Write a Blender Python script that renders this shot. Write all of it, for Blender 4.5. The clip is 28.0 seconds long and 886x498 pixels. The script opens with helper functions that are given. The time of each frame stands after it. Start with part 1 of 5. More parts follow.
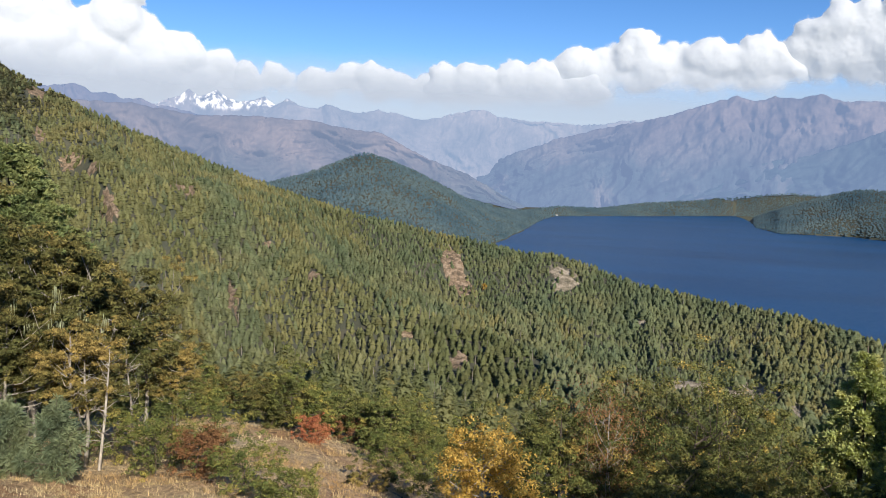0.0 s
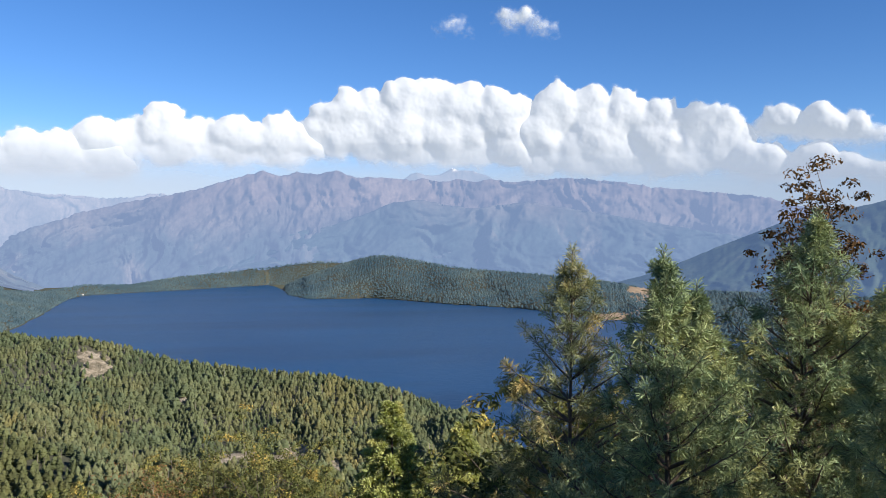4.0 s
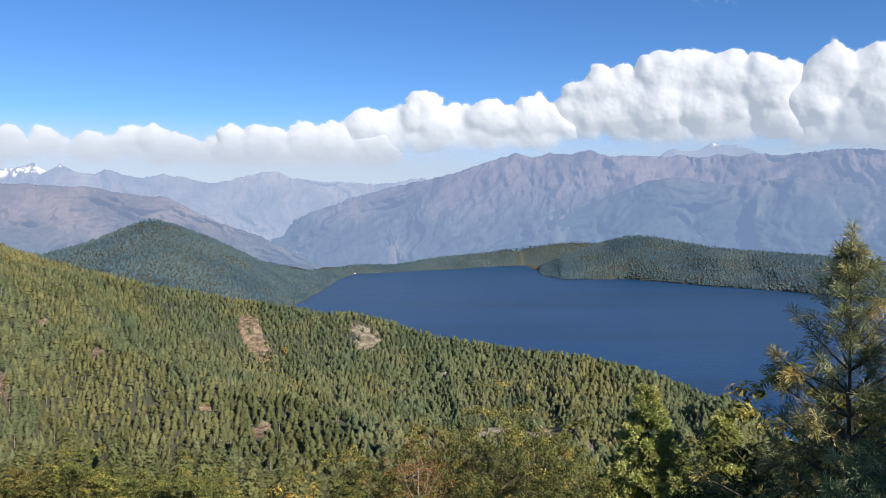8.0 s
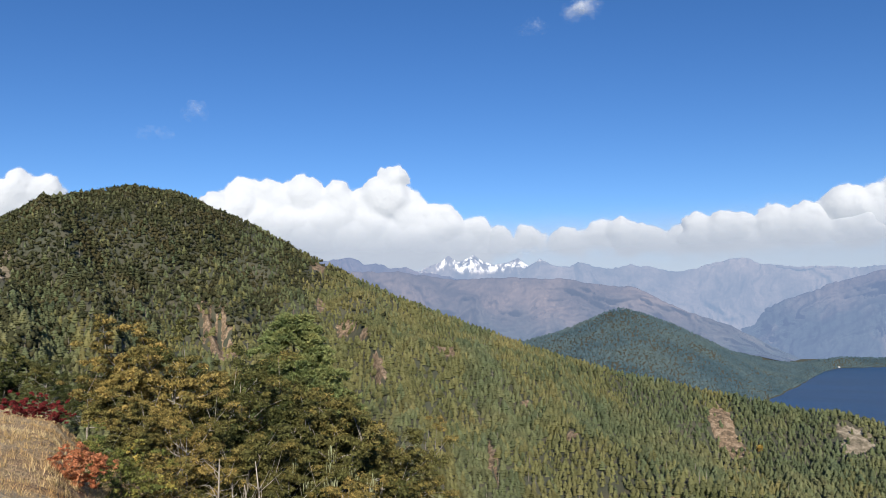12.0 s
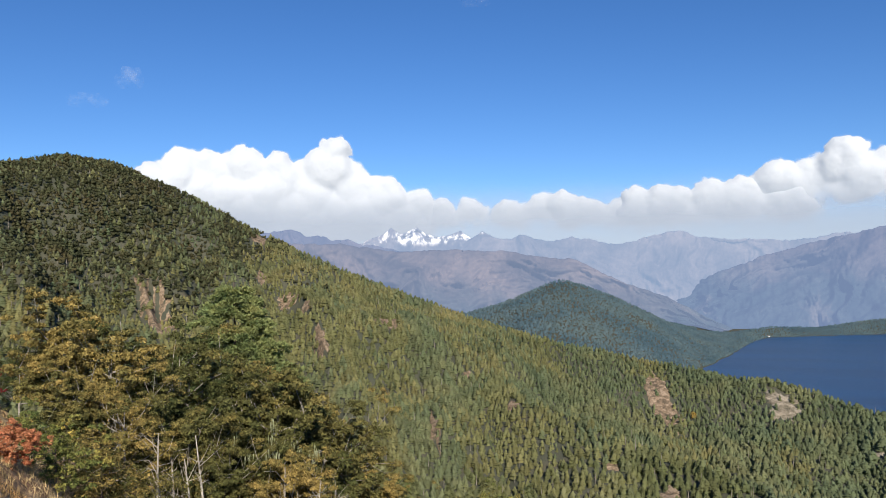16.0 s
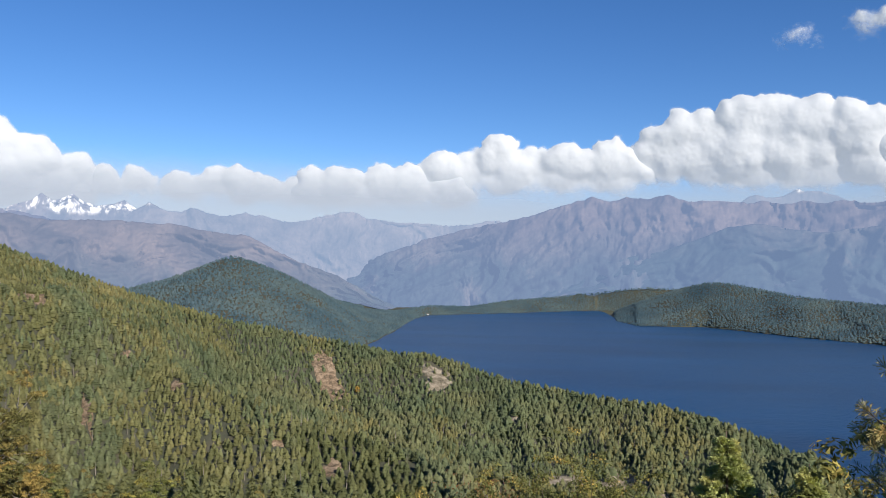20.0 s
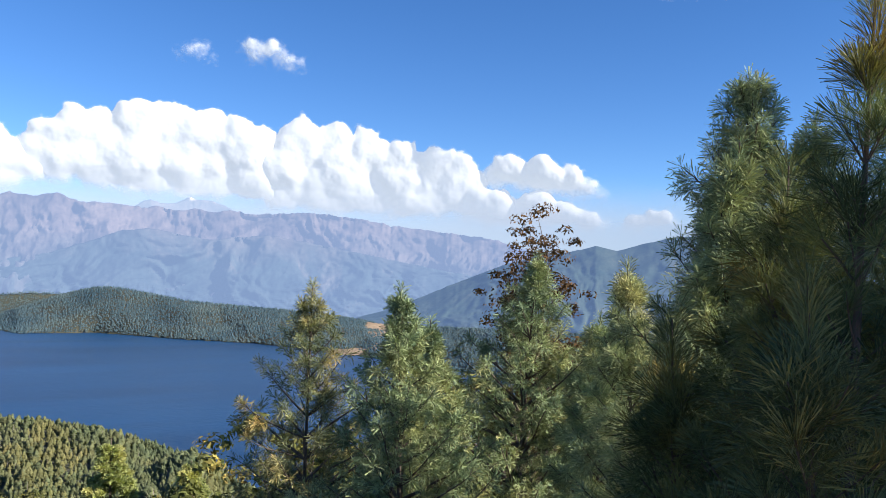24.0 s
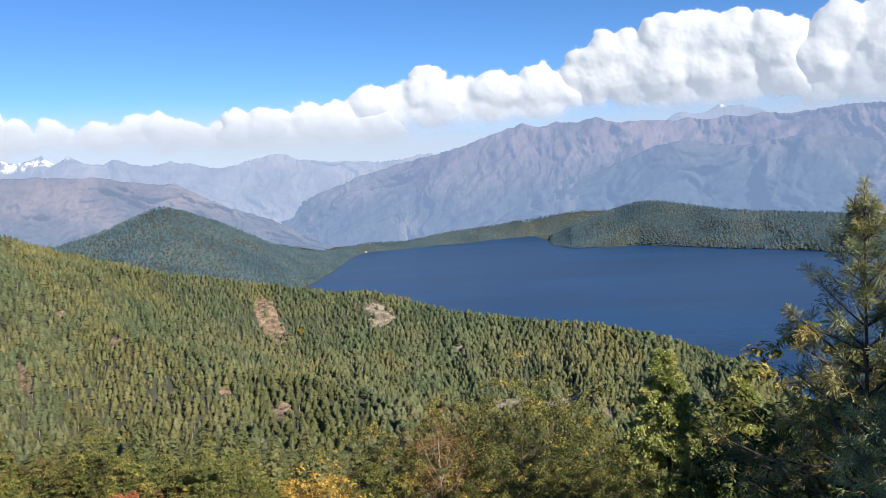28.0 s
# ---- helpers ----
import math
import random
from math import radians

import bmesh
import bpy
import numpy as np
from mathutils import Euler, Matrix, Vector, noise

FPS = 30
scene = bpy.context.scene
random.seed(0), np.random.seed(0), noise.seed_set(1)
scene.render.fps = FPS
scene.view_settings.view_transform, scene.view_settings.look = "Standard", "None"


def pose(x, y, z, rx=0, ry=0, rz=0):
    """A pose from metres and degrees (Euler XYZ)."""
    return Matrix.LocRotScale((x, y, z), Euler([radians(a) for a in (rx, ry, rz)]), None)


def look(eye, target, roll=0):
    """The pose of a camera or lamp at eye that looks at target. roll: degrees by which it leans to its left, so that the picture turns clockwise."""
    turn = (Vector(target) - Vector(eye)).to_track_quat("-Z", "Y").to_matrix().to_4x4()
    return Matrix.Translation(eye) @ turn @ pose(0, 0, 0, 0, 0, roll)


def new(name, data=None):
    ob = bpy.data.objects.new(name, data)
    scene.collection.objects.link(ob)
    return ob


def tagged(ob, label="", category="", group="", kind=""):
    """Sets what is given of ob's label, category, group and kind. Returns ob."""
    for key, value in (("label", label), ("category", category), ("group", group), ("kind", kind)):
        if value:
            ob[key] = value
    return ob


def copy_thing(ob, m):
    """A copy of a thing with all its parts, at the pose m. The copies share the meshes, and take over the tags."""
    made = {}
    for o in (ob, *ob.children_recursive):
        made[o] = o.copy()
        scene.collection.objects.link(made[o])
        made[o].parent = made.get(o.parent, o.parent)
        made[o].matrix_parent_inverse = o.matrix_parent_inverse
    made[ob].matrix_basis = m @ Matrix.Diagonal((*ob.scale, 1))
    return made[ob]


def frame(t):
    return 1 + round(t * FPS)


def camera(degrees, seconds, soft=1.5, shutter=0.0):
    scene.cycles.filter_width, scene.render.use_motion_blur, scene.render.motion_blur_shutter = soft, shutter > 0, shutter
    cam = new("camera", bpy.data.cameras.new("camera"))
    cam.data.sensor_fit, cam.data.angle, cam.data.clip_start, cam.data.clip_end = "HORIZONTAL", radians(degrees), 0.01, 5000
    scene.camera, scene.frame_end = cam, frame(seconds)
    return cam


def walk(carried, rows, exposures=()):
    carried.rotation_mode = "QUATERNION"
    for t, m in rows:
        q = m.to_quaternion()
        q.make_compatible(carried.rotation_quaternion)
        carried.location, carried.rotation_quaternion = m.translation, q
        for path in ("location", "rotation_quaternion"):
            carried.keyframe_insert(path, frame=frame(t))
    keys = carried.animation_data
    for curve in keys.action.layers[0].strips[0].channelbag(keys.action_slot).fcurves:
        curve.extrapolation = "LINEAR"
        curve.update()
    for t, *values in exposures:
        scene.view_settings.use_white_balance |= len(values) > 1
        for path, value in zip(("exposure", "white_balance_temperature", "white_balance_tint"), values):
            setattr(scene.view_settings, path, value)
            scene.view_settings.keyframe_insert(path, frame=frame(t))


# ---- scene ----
# ---- camera and its walk ----
EYE = Vector((0.0, 0.0, 1.6))
LAKE = -198.4


def aim(az, el):
    """A unit vector: az degrees clockwise from +y, el degrees above the level."""
    a, e = radians(az), radians(el)
    return Vector((math.sin(a) * math.cos(e), math.cos(a) * math.cos(e), math.sin(e)))


# seconds, heading, tilt, roll (degrees)
PATH = [
    (0.0, -14.02, -6.12, 1.88),
    (0.5, -12.61, -6.36, 2.42),
    (1.0, -9.99, -6.52, 2.99),
    (1.5, -4.29, -3.94, 2.73),
    (2.0, 0.34, -1.70, 1.77),
    (2.5, 3.89, -0.47, 1.36),
    (3.0, 9.29, 0.26, 0.48),
    (3.5, 15.69, 0.13, 0.07),
    (5.5, 18.94, -1.62, 0.62),
    (6.0, 16.45, -1.27, 0.13),
    (6.5, 13.30, -1.03, -0.03),
    (7.0, 8.41, -1.38, -0.08),
    (7.5, 3.73, -1.20, -0.38),
    (8.0, -0.00, -1.80, -0.36),
    (8.5, -5.10, -1.54, -1.18),
    (9.0, -13.48, 0.44, -2.35),
    (9.5, -22.08, 3.13, -2.86),
    (10.0, -26.31, 6.29, -0.57),
    (10.5, -27.48, 8.12, 1.85),
    (11.0, -29.33, 7.35, 0.62),
    (11.5, -31.13, 5.82, -0.65),
    (12.0, -31.74, 4.67, -0.61),
    (12.5, -31.49, 4.20, -0.24),
    (14.5, -30.86, 2.31, -1.36),
    (15.0, -30.55, 2.40, -1.32),
    (15.5, -29.62, 2.52, -1.14),
    (16.0, -27.75, 2.68, -0.75),
    (16.5, -26.21, 2.94, -0.68),
    (17.0, -25.94, 2.67, -0.95),
    (17.5, -25.01, 2.51, -1.00),
    (18.0, -22.56, 2.40, -0.93),
    (18.5, -18.15, 2.36, -0.69),
    (19.0, -13.10, 2.34, -0.34),
    (19.5, -9.56, 1.59, -0.01),
    (20.0, -5.18, 1.13, 0.80),
    (20.5, 1.05, 0.05, 0.71),
    (21.0, 5.73, -0.90, -0.01),
    (21.5, 9.26, -1.33, 0.43),
    (22.0, 15.03, -1.04, 0.95),
    (22.5, 21.16, 0.40, 1.93),
    (24.5, 38.86, 3.10, 0.01),
    (25.0, 40.54, 4.52, -1.85),
    (25.5, 39.14, 4.81, -1.41),
    (26.0, 33.40, 3.34, 0.76),
    (26.5, 23.33, 0.50, 0.57),
    (27.0, 13.33, -1.54, -1.65),
    (27.5, 4.72, -2.62, -3.34),
    (28.0, -0.80, -3.55, -3.05),
]
cam = camera(56.86, 28.0, soft=0.45)
walk(cam, [(t, look(EYE, EYE + aim(az, el) * 10.0, roll)) for t, az, el, roll in PATH],
     exposures=[(0.0, 0.52), (1.0, 0.52), (2.5, 0.55), (3.5, 0.65), (5.5, 0.75), (7.0, 0.68), (8.5, 0.5), (10.0, 0.34), (12.5, 0.38), (17.0, 0.43), (20.0, 0.42), (22.5, 0.75), (24.5, 1.04), (26.0, 0.95), (27.0, 0.75), (28.0, 0.7)])

# ---- sky, sun ----
SUN_AZ, SUN_EL = 143.0, 28.0
world = bpy.data.worlds.new("sky")
scene.world = world
world.use_nodes = True
wn = world.node_tree.nodes
sky = wn.new("ShaderNodeTexSky")
sky.sky_type, sky.sun_disc = "NISHITA", False
sky.sun_elevation, sky.sun_rotation = radians(SUN_EL), radians(SUN_AZ)
sky.altitude, sky.air_density, sky.dust_density, sky.ozone_density = 3000, 1.0, 0.0, 3.0
deep = wn.new("ShaderNodeHueSaturation")
deep.inputs["Hue"].default_value = 0.507
deep.inputs["Saturation"].default_value = 1.22
world.node_tree.links.new(sky.outputs[0], deep.inputs["Color"])
world.node_tree.links.new(deep.outputs[0], wn["Background"].inputs[0])
wn["Background"].inputs[1].default_value = 0.095
sun = new("sun", bpy.data.lights.new("sun", "SUN"))
sun.data.energy, sun.data.angle, sun.data.color = 5.0, radians(0.53), (1.0, 0.93, 0.82)
sun.matrix_world = look(aim(SUN_AZ, SUN_EL) * 100, (0, 0, 0))

# ---- materials ----


def nodes_of(name):
    m = bpy.data.materials.new(name)
    m.use_nodes = True
    nt = m.node_tree
    return m, nt, nt.nodes["Principled BSDF"], nt.nodes["Material Output"]


def noise_node(nt, scale, detail=4.0, rough=0.55, coord="Object", stretch=None):
    tc = nt.nodes.new("ShaderNodeTexCoord")
    tex = nt.nodes.new("ShaderNodeTexNoise")
    tex.inputs["Scale"].default_value = scale
    tex.inputs["Detail"].default_value = detail
    tex.inputs["Roughness"].default_value = rough
    src = tc.outputs[coord]
    if stretch:
        mp = nt.nodes.new("ShaderNodeMapping")
        mp.inputs["Scale"].default_value = stretch
        nt.links.new(src, mp.inputs[0])
        src = mp.outputs[0]
    nt.links.new(src, tex.inputs["Vector"])
    return tex.outputs["Fac"]


def ramp(nt, fac, stops):
    r = nt.nodes.new("ShaderNodeValToRGB")
    while len(r.color_ramp.elements) < len(stops):
        r.color_ramp.elements.new(0.5)
    for e, (p, c) in zip(r.color_ramp.elements, stops):
        e.position, e.color = p, (*c, 1.0)
    nt.links.new(fac, r.inputs[0])
    return r.outputs[0]


def mixed(nt, fac, a, b, kind="MIX"):
    m = nt.nodes.new("ShaderNodeMix")
    m.data_type, m.blend_type = "RGBA", kind
    for sock, v in ((m.inputs[0], fac), (m.inputs[6], a), (m.inputs[7], b)):
        if isinstance(v, (int, float)):
            sock.default_value = v
        elif isinstance(v, tuple):
            sock.default_value = (*v, 1.0)
        else:
            nt.links.new(v, sock)
    return m.outputs[2]


def surface(name, stops, scale, fine, rough=0.85, bump=0.3, bump_dist=0.05, stretch=None, grain=0.5, spec=0.25):
    """Rough natural surface: broad colour patches, fine grain over them, and fine relief."""
    m, nt, bsdf, out = nodes_of(name)
    big = ramp(nt, noise_node(nt, scale, 5, 0.6, stretch=stretch), stops)
    fine_f = noise_node(nt, fine, 4, 0.65, stretch=stretch)
    g = ramp(nt, fine_f, [(0.3, (1 - grain,) * 3), (0.7, (1 + grain * 0.4,) * 3)])
    nt.links.new(mixed(nt, 1.0, big, g, "MULTIPLY"), bsdf.inputs["Base Color"])
    bsdf.inputs["Roughness"].default_value = rough
    bsdf.inputs["Specular IOR Level"].default_value = spec
    if bump:
        b = nt.nodes.new("ShaderNodeBump")
        b.inputs["Strength"].default_value, b.inputs["Distance"].default_value = bump, bump_dist
        nt.links.new(fine_f, b.inputs["Height"])
        nt.links.new(b.outputs[0], bsdf.inputs["Normal"])
    return m


def foliage(name, stops, patch, leaf_var=0.5, through_light=0.3, tint=None, rough=0.6, turn=0.0):
    """Leaves or needles: colour by patches of the crown and from piece to piece, part of the light passing through."""
    m, nt, bsdf, out = nodes_of(name)
    patchy = noise_node(nt, patch, 3, 0.6)
    info = nt.nodes.new("ShaderNodeObjectInfo")
    if turn:
        shift = nt.nodes.new("ShaderNodeMapRange")
        shift.inputs[3].default_value, shift.inputs[4].default_value = -turn, turn
        nt.links.new(info.outputs["Random"], shift.inputs[0])
        both = nt.nodes.new("ShaderNodeMath")
        nt.links.new(patchy, both.inputs[0])
        nt.links.new(shift.outputs[0], both.inputs[1])
        patchy = both.outputs[0]
    big = ramp(nt, patchy, stops)
    geo = nt.nodes.new("ShaderNodeNewGeometry")
    v = ramp(nt, geo.outputs["Random Per Island"], [(0.0, (1 - leaf_var,) * 3), (1.0, (1 + leaf_var * 0.6,) * 3)])
    col = mixed(nt, 1.0, big, v, "MULTIPLY")
    v2 = ramp(nt, info.outputs["Random"], [(0.0, (0.82, 0.86, 0.8)), (1.0, (1.15, 1.08, 1.0))])
    col = mixed(nt, 1.0, col, v2, "MULTIPLY")
    nt.links.new(col, bsdf.inputs["Base Color"])
    bsdf.inputs["Roughness"].default_value = rough
    bsdf.inputs["Specular IOR Level"].default_value = 0.06
    tr = nt.nodes.new("ShaderNodeBsdfTranslucent")
    nt.links.new(mixed(nt, 1.0, col, tint or (1.2, 1.2, 0.6), "MULTIPLY"), tr.inputs[0])
    mx = nt.nodes.new("ShaderNodeMixShader")
    mx.inputs[0].default_value = through_light
    nt.links.new(bsdf.outputs[0], mx.inputs[1])
    nt.links.new(tr.outputs[0], mx.inputs[2])
    nt.links.new(mx.outputs[0], out.inputs[0])
    return m


M_GROUND = surface("forest_floor", [(0.3, (0.062, 0.068, 0.047)), (0.5, (0.082, 0.084, 0.056)), (0.7, (0.115, 0.102, 0.067))], 0.05, 1.5)
M_EARTH = surface("bare_earth", [(0.38, (0.12, 0.092, 0.06)), (0.5, (0.25, 0.175, 0.11)), (0.62, (0.38, 0.285, 0.195))], 0.2, 0.8, bump=0.8, bump_dist=1.0)
M_ROCK = surface("grey_scree", [(0.35, (0.14, 0.12, 0.08)), (0.5, (0.27, 0.225, 0.16)), (0.65, (0.44, 0.37, 0.28))], 0.15, 0.8, bump=0.8, bump_dist=1.0)
M_GRASS_GROUND = surface("dry_turf", [(0.3, (0.38, 0.21, 0.1)), (0.5, (0.53, 0.38, 0.21)), (0.7, (0.66, 0.55, 0.36))], 0.25, 5.0, bump=1.0, bump_dist=0.2)
M_FIELD = surface("ploughed_field", [(0.3, (0.30, 0.21, 0.13)), (0.7, (0.42, 0.31, 0.2))], 0.01, 0.1)
M_BARK = surface("bark", [(0.3, (0.08, 0.06, 0.045)), (0.7, (0.17, 0.13, 0.1))], 3.0, 20.0, bump=0.7, bump_dist=0.02, stretch=(1, 1, 0.25))
M_PALEBARK = surface("pale_bark", [(0.3, (0.33, 0.28, 0.22)), (0.7, (0.55, 0.5, 0.43))], 2.0, 14.0, bump=0.5, bump_dist=0.02, stretch=(1, 1, 0.3))
M_CONIFER = foliage("conifer_foliage", [(0.32, (0.148, 0.187, 0.114)), (0.48, (0.194, 0.22, 0.123)), (0.66, (0.252, 0.253, 0.137))], 0.02, 0.3, 0.42)
M_PALECONIFER = foliage("pale_conifer_foliage", [(0.32, (0.16, 0.182, 0.096)), (0.48, (0.207, 0.218, 0.106)), (0.66, (0.259, 0.245, 0.118))], 0.02, 0.3, 0.42)
M_DARKCONIFER = foliage("dark_conifer_foliage", [(0.32, (0.069, 0.0862, 0.0483)), (0.66, (0.127, 0.132, 0.069))], 0.02, 0.3, 0.2)
# haze over the far shore put into the colour as extra blue
M_HAZED_CONIFER = foliage("hazed_forest_foliage", [(0.3, (0.0771, 0.136, 0.18)), (0.5, (0.105, 0.167, 0.203)), (0.7, (0.141, 0.196, 0.209))], 0.006, 0.25, 0.35, tint=(0.9, 1.1, 1.0))
M_OAKFOREST = foliage("oak_forest_foliage", [(0.3, (0.0545, 0.0589, 0.0323)), (0.5, (0.079, 0.0761, 0.0399)), (0.7, (0.118, 0.0949, 0.0494))], 0.03, 0.3, 0.2)
M_SNAG = surface("dead_wood", [(0.3, (0.2, 0.17, 0.14)), (0.7, (0.36, 0.31, 0.26))], 0.3, 2.0, bump=0)
M_PINE = foliage("blue_pine_needles", [(0.34, (0.198, 0.271, 0.172)), (0.5, (0.345, 0.402, 0.219)), (0.66, (0.491, 0.48, 0.24)), (0.8, (0.418, 0.303, 0.12))], 1.6, 0.55, 0.2, tint=(1.25, 1.2, 0.8))
M_YELLOWPINE = foliage("yellowing_pine_needles", [(0.34, (0.13, 0.165, 0.1)), (0.5, (0.24, 0.26, 0.14)), (0.64, (0.42, 0.34, 0.15)), (0.78, (0.46, 0.28, 0.1))], 1.6, 0.55, 0.2)
# darker copy of M_PINE: the shade on the nearest pines put into the colour
M_SHADEDPINE = foliage("shaded_pine_needles", [(0.36, (0.093, 0.132, 0.0786)), (0.52, (0.157, 0.186, 0.093)), (0.66, (0.236, 0.207, 0.0786)), (0.78, (0.257, 0.143, 0.0465))], 1.6, 0.6, 0.25)
M_FIR = foliage("fir_needles", [(0.35, (0.164, 0.205, 0.135)), (0.5, (0.221, 0.258, 0.156)), (0.7, (0.303, 0.312, 0.172))], 0.8, 0.5, 0.3)
# lighter, yellower copy of the fir needles, with their sunlight put into the colour
M_SUNLITFIR = foliage("sunlit_fir_needles", [(0.35, (0.299, 0.347, 0.149)), (0.52, (0.444, 0.474, 0.198)), (0.7, (0.598, 0.569, 0.248))], 0.8, 0.5, 0.3)
M_OAK = foliage("oak_leaves", [(0.34, (0.0791, 0.0907, 0.0344)), (0.5, (0.146, 0.136, 0.0499)), (0.62, (0.273, 0.213, 0.0744)), (0.76, (0.386, 0.29, 0.105))], 0.4, 0.6, 0.18, turn=0.1)
M_OAKBARK = surface("oak_bark", [(0.3, (0.26, 0.23, 0.185)), (0.7, (0.46, 0.41, 0.345))], 2.0, 14.0, bump=0.5, bump_dist=0.02, stretch=(1, 1, 0.3))
M_DEODAR = foliage("deodar_needles", [(0.35, (0.172, 0.218, 0.0946)), (0.52, (0.243, 0.271, 0.114)), (0.7, (0.334, 0.327, 0.132))], 0.8, 0.5, 0.25)
M_GREENSHRUB = foliage("shrub_leaves", [(0.36, (0.106, 0.131, 0.0438)), (0.52, (0.2, 0.206, 0.0625)), (0.7, (0.5, 0.388, 0.106))], 0.7, 0.6, 0.15)
M_GREENFIRLEAF = foliage("yellow_green_leaves", [(0.36, (0.13, 0.155, 0.055)), (0.6, (0.24, 0.235, 0.08)), (0.75, (0.4, 0.32, 0.1))], 0.7, 0.6, 0.2)
M_THICKET = foliage("evergreen_leaves", [(0.36, (0.0885, 0.108, 0.0385)), (0.54, (0.17, 0.172, 0.055)), (0.68, (0.501, 0.359, 0.103))], 0.7, 0.6, 0.12)
M_GOLD = foliage("golden_leaves", [(0.3, (0.5, 0.312, 0.075)), (0.7, (0.775, 0.537, 0.163))], 1.0, 0.5, 0.4)
M_RED = foliage("crimson_leaves", [(0.3, (0.16, 0.025, 0.03)), (0.7, (0.3, 0.055, 0.055))], 1.0, 0.5, 0.25)
M_ORANGE = foliage("rust_leaves", [(0.3, (0.2, 0.095, 0.05)), (0.7, (0.36, 0.2, 0.1))], 1.0, 0.5, 0.25)
M_CORAL = foliage("coral_leaves", [(0.3, (0.4, 0.13, 0.07)), (0.7, (0.55, 0.26, 0.14))], 1.0, 0.5, 0.25)
M_BROWNLEAF = foliage("brown_leaves", [(0.3, (0.06, 0.038, 0.022)), (0.7, (0.17, 0.095, 0.04))], 1.5, 0.5, 0.15)
M_STRAW = foliage("dry_grass", [(0.3, (0.46, 0.28, 0.13)), (0.5, (0.6, 0.46, 0.27)), (0.7, (0.73, 0.63, 0.45))], 0.3, 0.6, 0.3)
M_MOSS = foliage("hanging_lichen", [(0.3, (0.36, 0.38, 0.24)), (0.7, (0.55, 0.55, 0.4))], 2.0, 0.4, 0.4)


def far_slope(name, upper, lower, air, share, scale, split, snow=None):
    """Distant mountainside seen through many kilometres of lit air: a backdrop that gives off the air's own light.
    Bare brown heights above, wooded slopes with pale slips below, parted at the height split with a ragged edge."""
    m, nt, bsdf, out = nodes_of(name)
    tc = nt.nodes.new("ShaderNodeTexCoord")
    xyz = nt.nodes.new("ShaderNodeSeparateXYZ")
    nt.links.new(tc.outputs["Object"], xyz.inputs[0])

    def above(lo, hi, wobble, freq):
        wob = nt.nodes.new("ShaderNodeMath")
        wob.operation = "MULTIPLY_ADD"
        nt.links.new(noise_node(nt, freq, 6, 0.65), wob.inputs[0])
        wob.inputs[1].default_value = wobble
        nt.links.new(xyz.outputs[2], wob.inputs[2])
        lim = nt.nodes.new("ShaderNodeMapRange")
        lim.inputs[1].default_value, lim.inputs[2].default_value = lo + wobble / 2, hi + wobble / 2
        nt.links.new(wob.outputs[0], lim.inputs[0])
        return lim.outputs[0]

    hi_col = ramp(nt, noise_node(nt, scale, 7, 0.62), upper)
    lo_col = ramp(nt, noise_node(nt, scale * 1.3, 7, 0.66, stretch=(1, 1, 0.4)), lower)
    col = mixed(nt, above(split - 110, split + 140, 420.0, 0.0035), lo_col, hi_col)
    col = mixed(nt, 0.45, col, ramp(nt, noise_node(nt, scale * 9, 5, 0.65), [(0.3, (0.55, 0.55, 0.55)), (0.72, (1.45, 1.42, 1.4))]), "MULTIPLY")
    if snow:
        white = above(snow[0], snow[1], snow[2], 0.012)
        rock = ramp(nt, noise_node(nt, 0.028, 7, 0.7, stretch=(1, 1, 0.45)), [(0.46, (0.0, 0.0, 0.0)), (0.56, (1.0, 1.0, 1.0))])
        cut = nt.nodes.new("ShaderNodeMath")
        cut.operation = "MULTIPLY"
        nt.links.new(white, cut.inputs[0])
        nt.links.new(rock, cut.inputs[1])
        white = cut.outputs[0]
        col = mixed(nt, white, col, (0.76, 0.77, 0.8))
        thin = nt.nodes.new("ShaderNodeMapRange")
        thin.inputs[3].default_value, thin.inputs[4].default_value = share, share * 0.3
        nt.links.new(white, thin.inputs[0])
    nt.links.new(col, bsdf.inputs["Base Color"])
    bsdf.inputs["Roughness"].default_value = 1.0
    bsdf.inputs["Specular IOR Level"].default_value = 0.0
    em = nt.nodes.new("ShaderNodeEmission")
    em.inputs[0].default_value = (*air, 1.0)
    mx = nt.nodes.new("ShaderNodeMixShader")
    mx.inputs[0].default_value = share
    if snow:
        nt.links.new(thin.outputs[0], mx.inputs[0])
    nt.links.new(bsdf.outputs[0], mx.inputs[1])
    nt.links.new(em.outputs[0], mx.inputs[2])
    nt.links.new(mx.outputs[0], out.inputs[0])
    return m


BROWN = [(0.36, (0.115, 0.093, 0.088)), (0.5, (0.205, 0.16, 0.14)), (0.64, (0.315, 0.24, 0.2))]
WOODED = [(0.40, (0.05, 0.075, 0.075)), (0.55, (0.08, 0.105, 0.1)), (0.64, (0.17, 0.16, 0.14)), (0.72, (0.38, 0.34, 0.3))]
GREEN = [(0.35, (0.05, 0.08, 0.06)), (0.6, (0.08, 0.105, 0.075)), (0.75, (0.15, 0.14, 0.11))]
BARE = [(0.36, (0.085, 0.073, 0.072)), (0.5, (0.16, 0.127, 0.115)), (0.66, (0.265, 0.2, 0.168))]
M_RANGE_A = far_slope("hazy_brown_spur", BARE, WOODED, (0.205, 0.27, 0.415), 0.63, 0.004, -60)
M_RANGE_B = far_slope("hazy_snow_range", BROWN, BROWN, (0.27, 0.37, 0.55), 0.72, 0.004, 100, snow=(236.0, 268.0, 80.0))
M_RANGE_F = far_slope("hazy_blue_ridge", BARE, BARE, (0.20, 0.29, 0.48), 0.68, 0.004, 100)
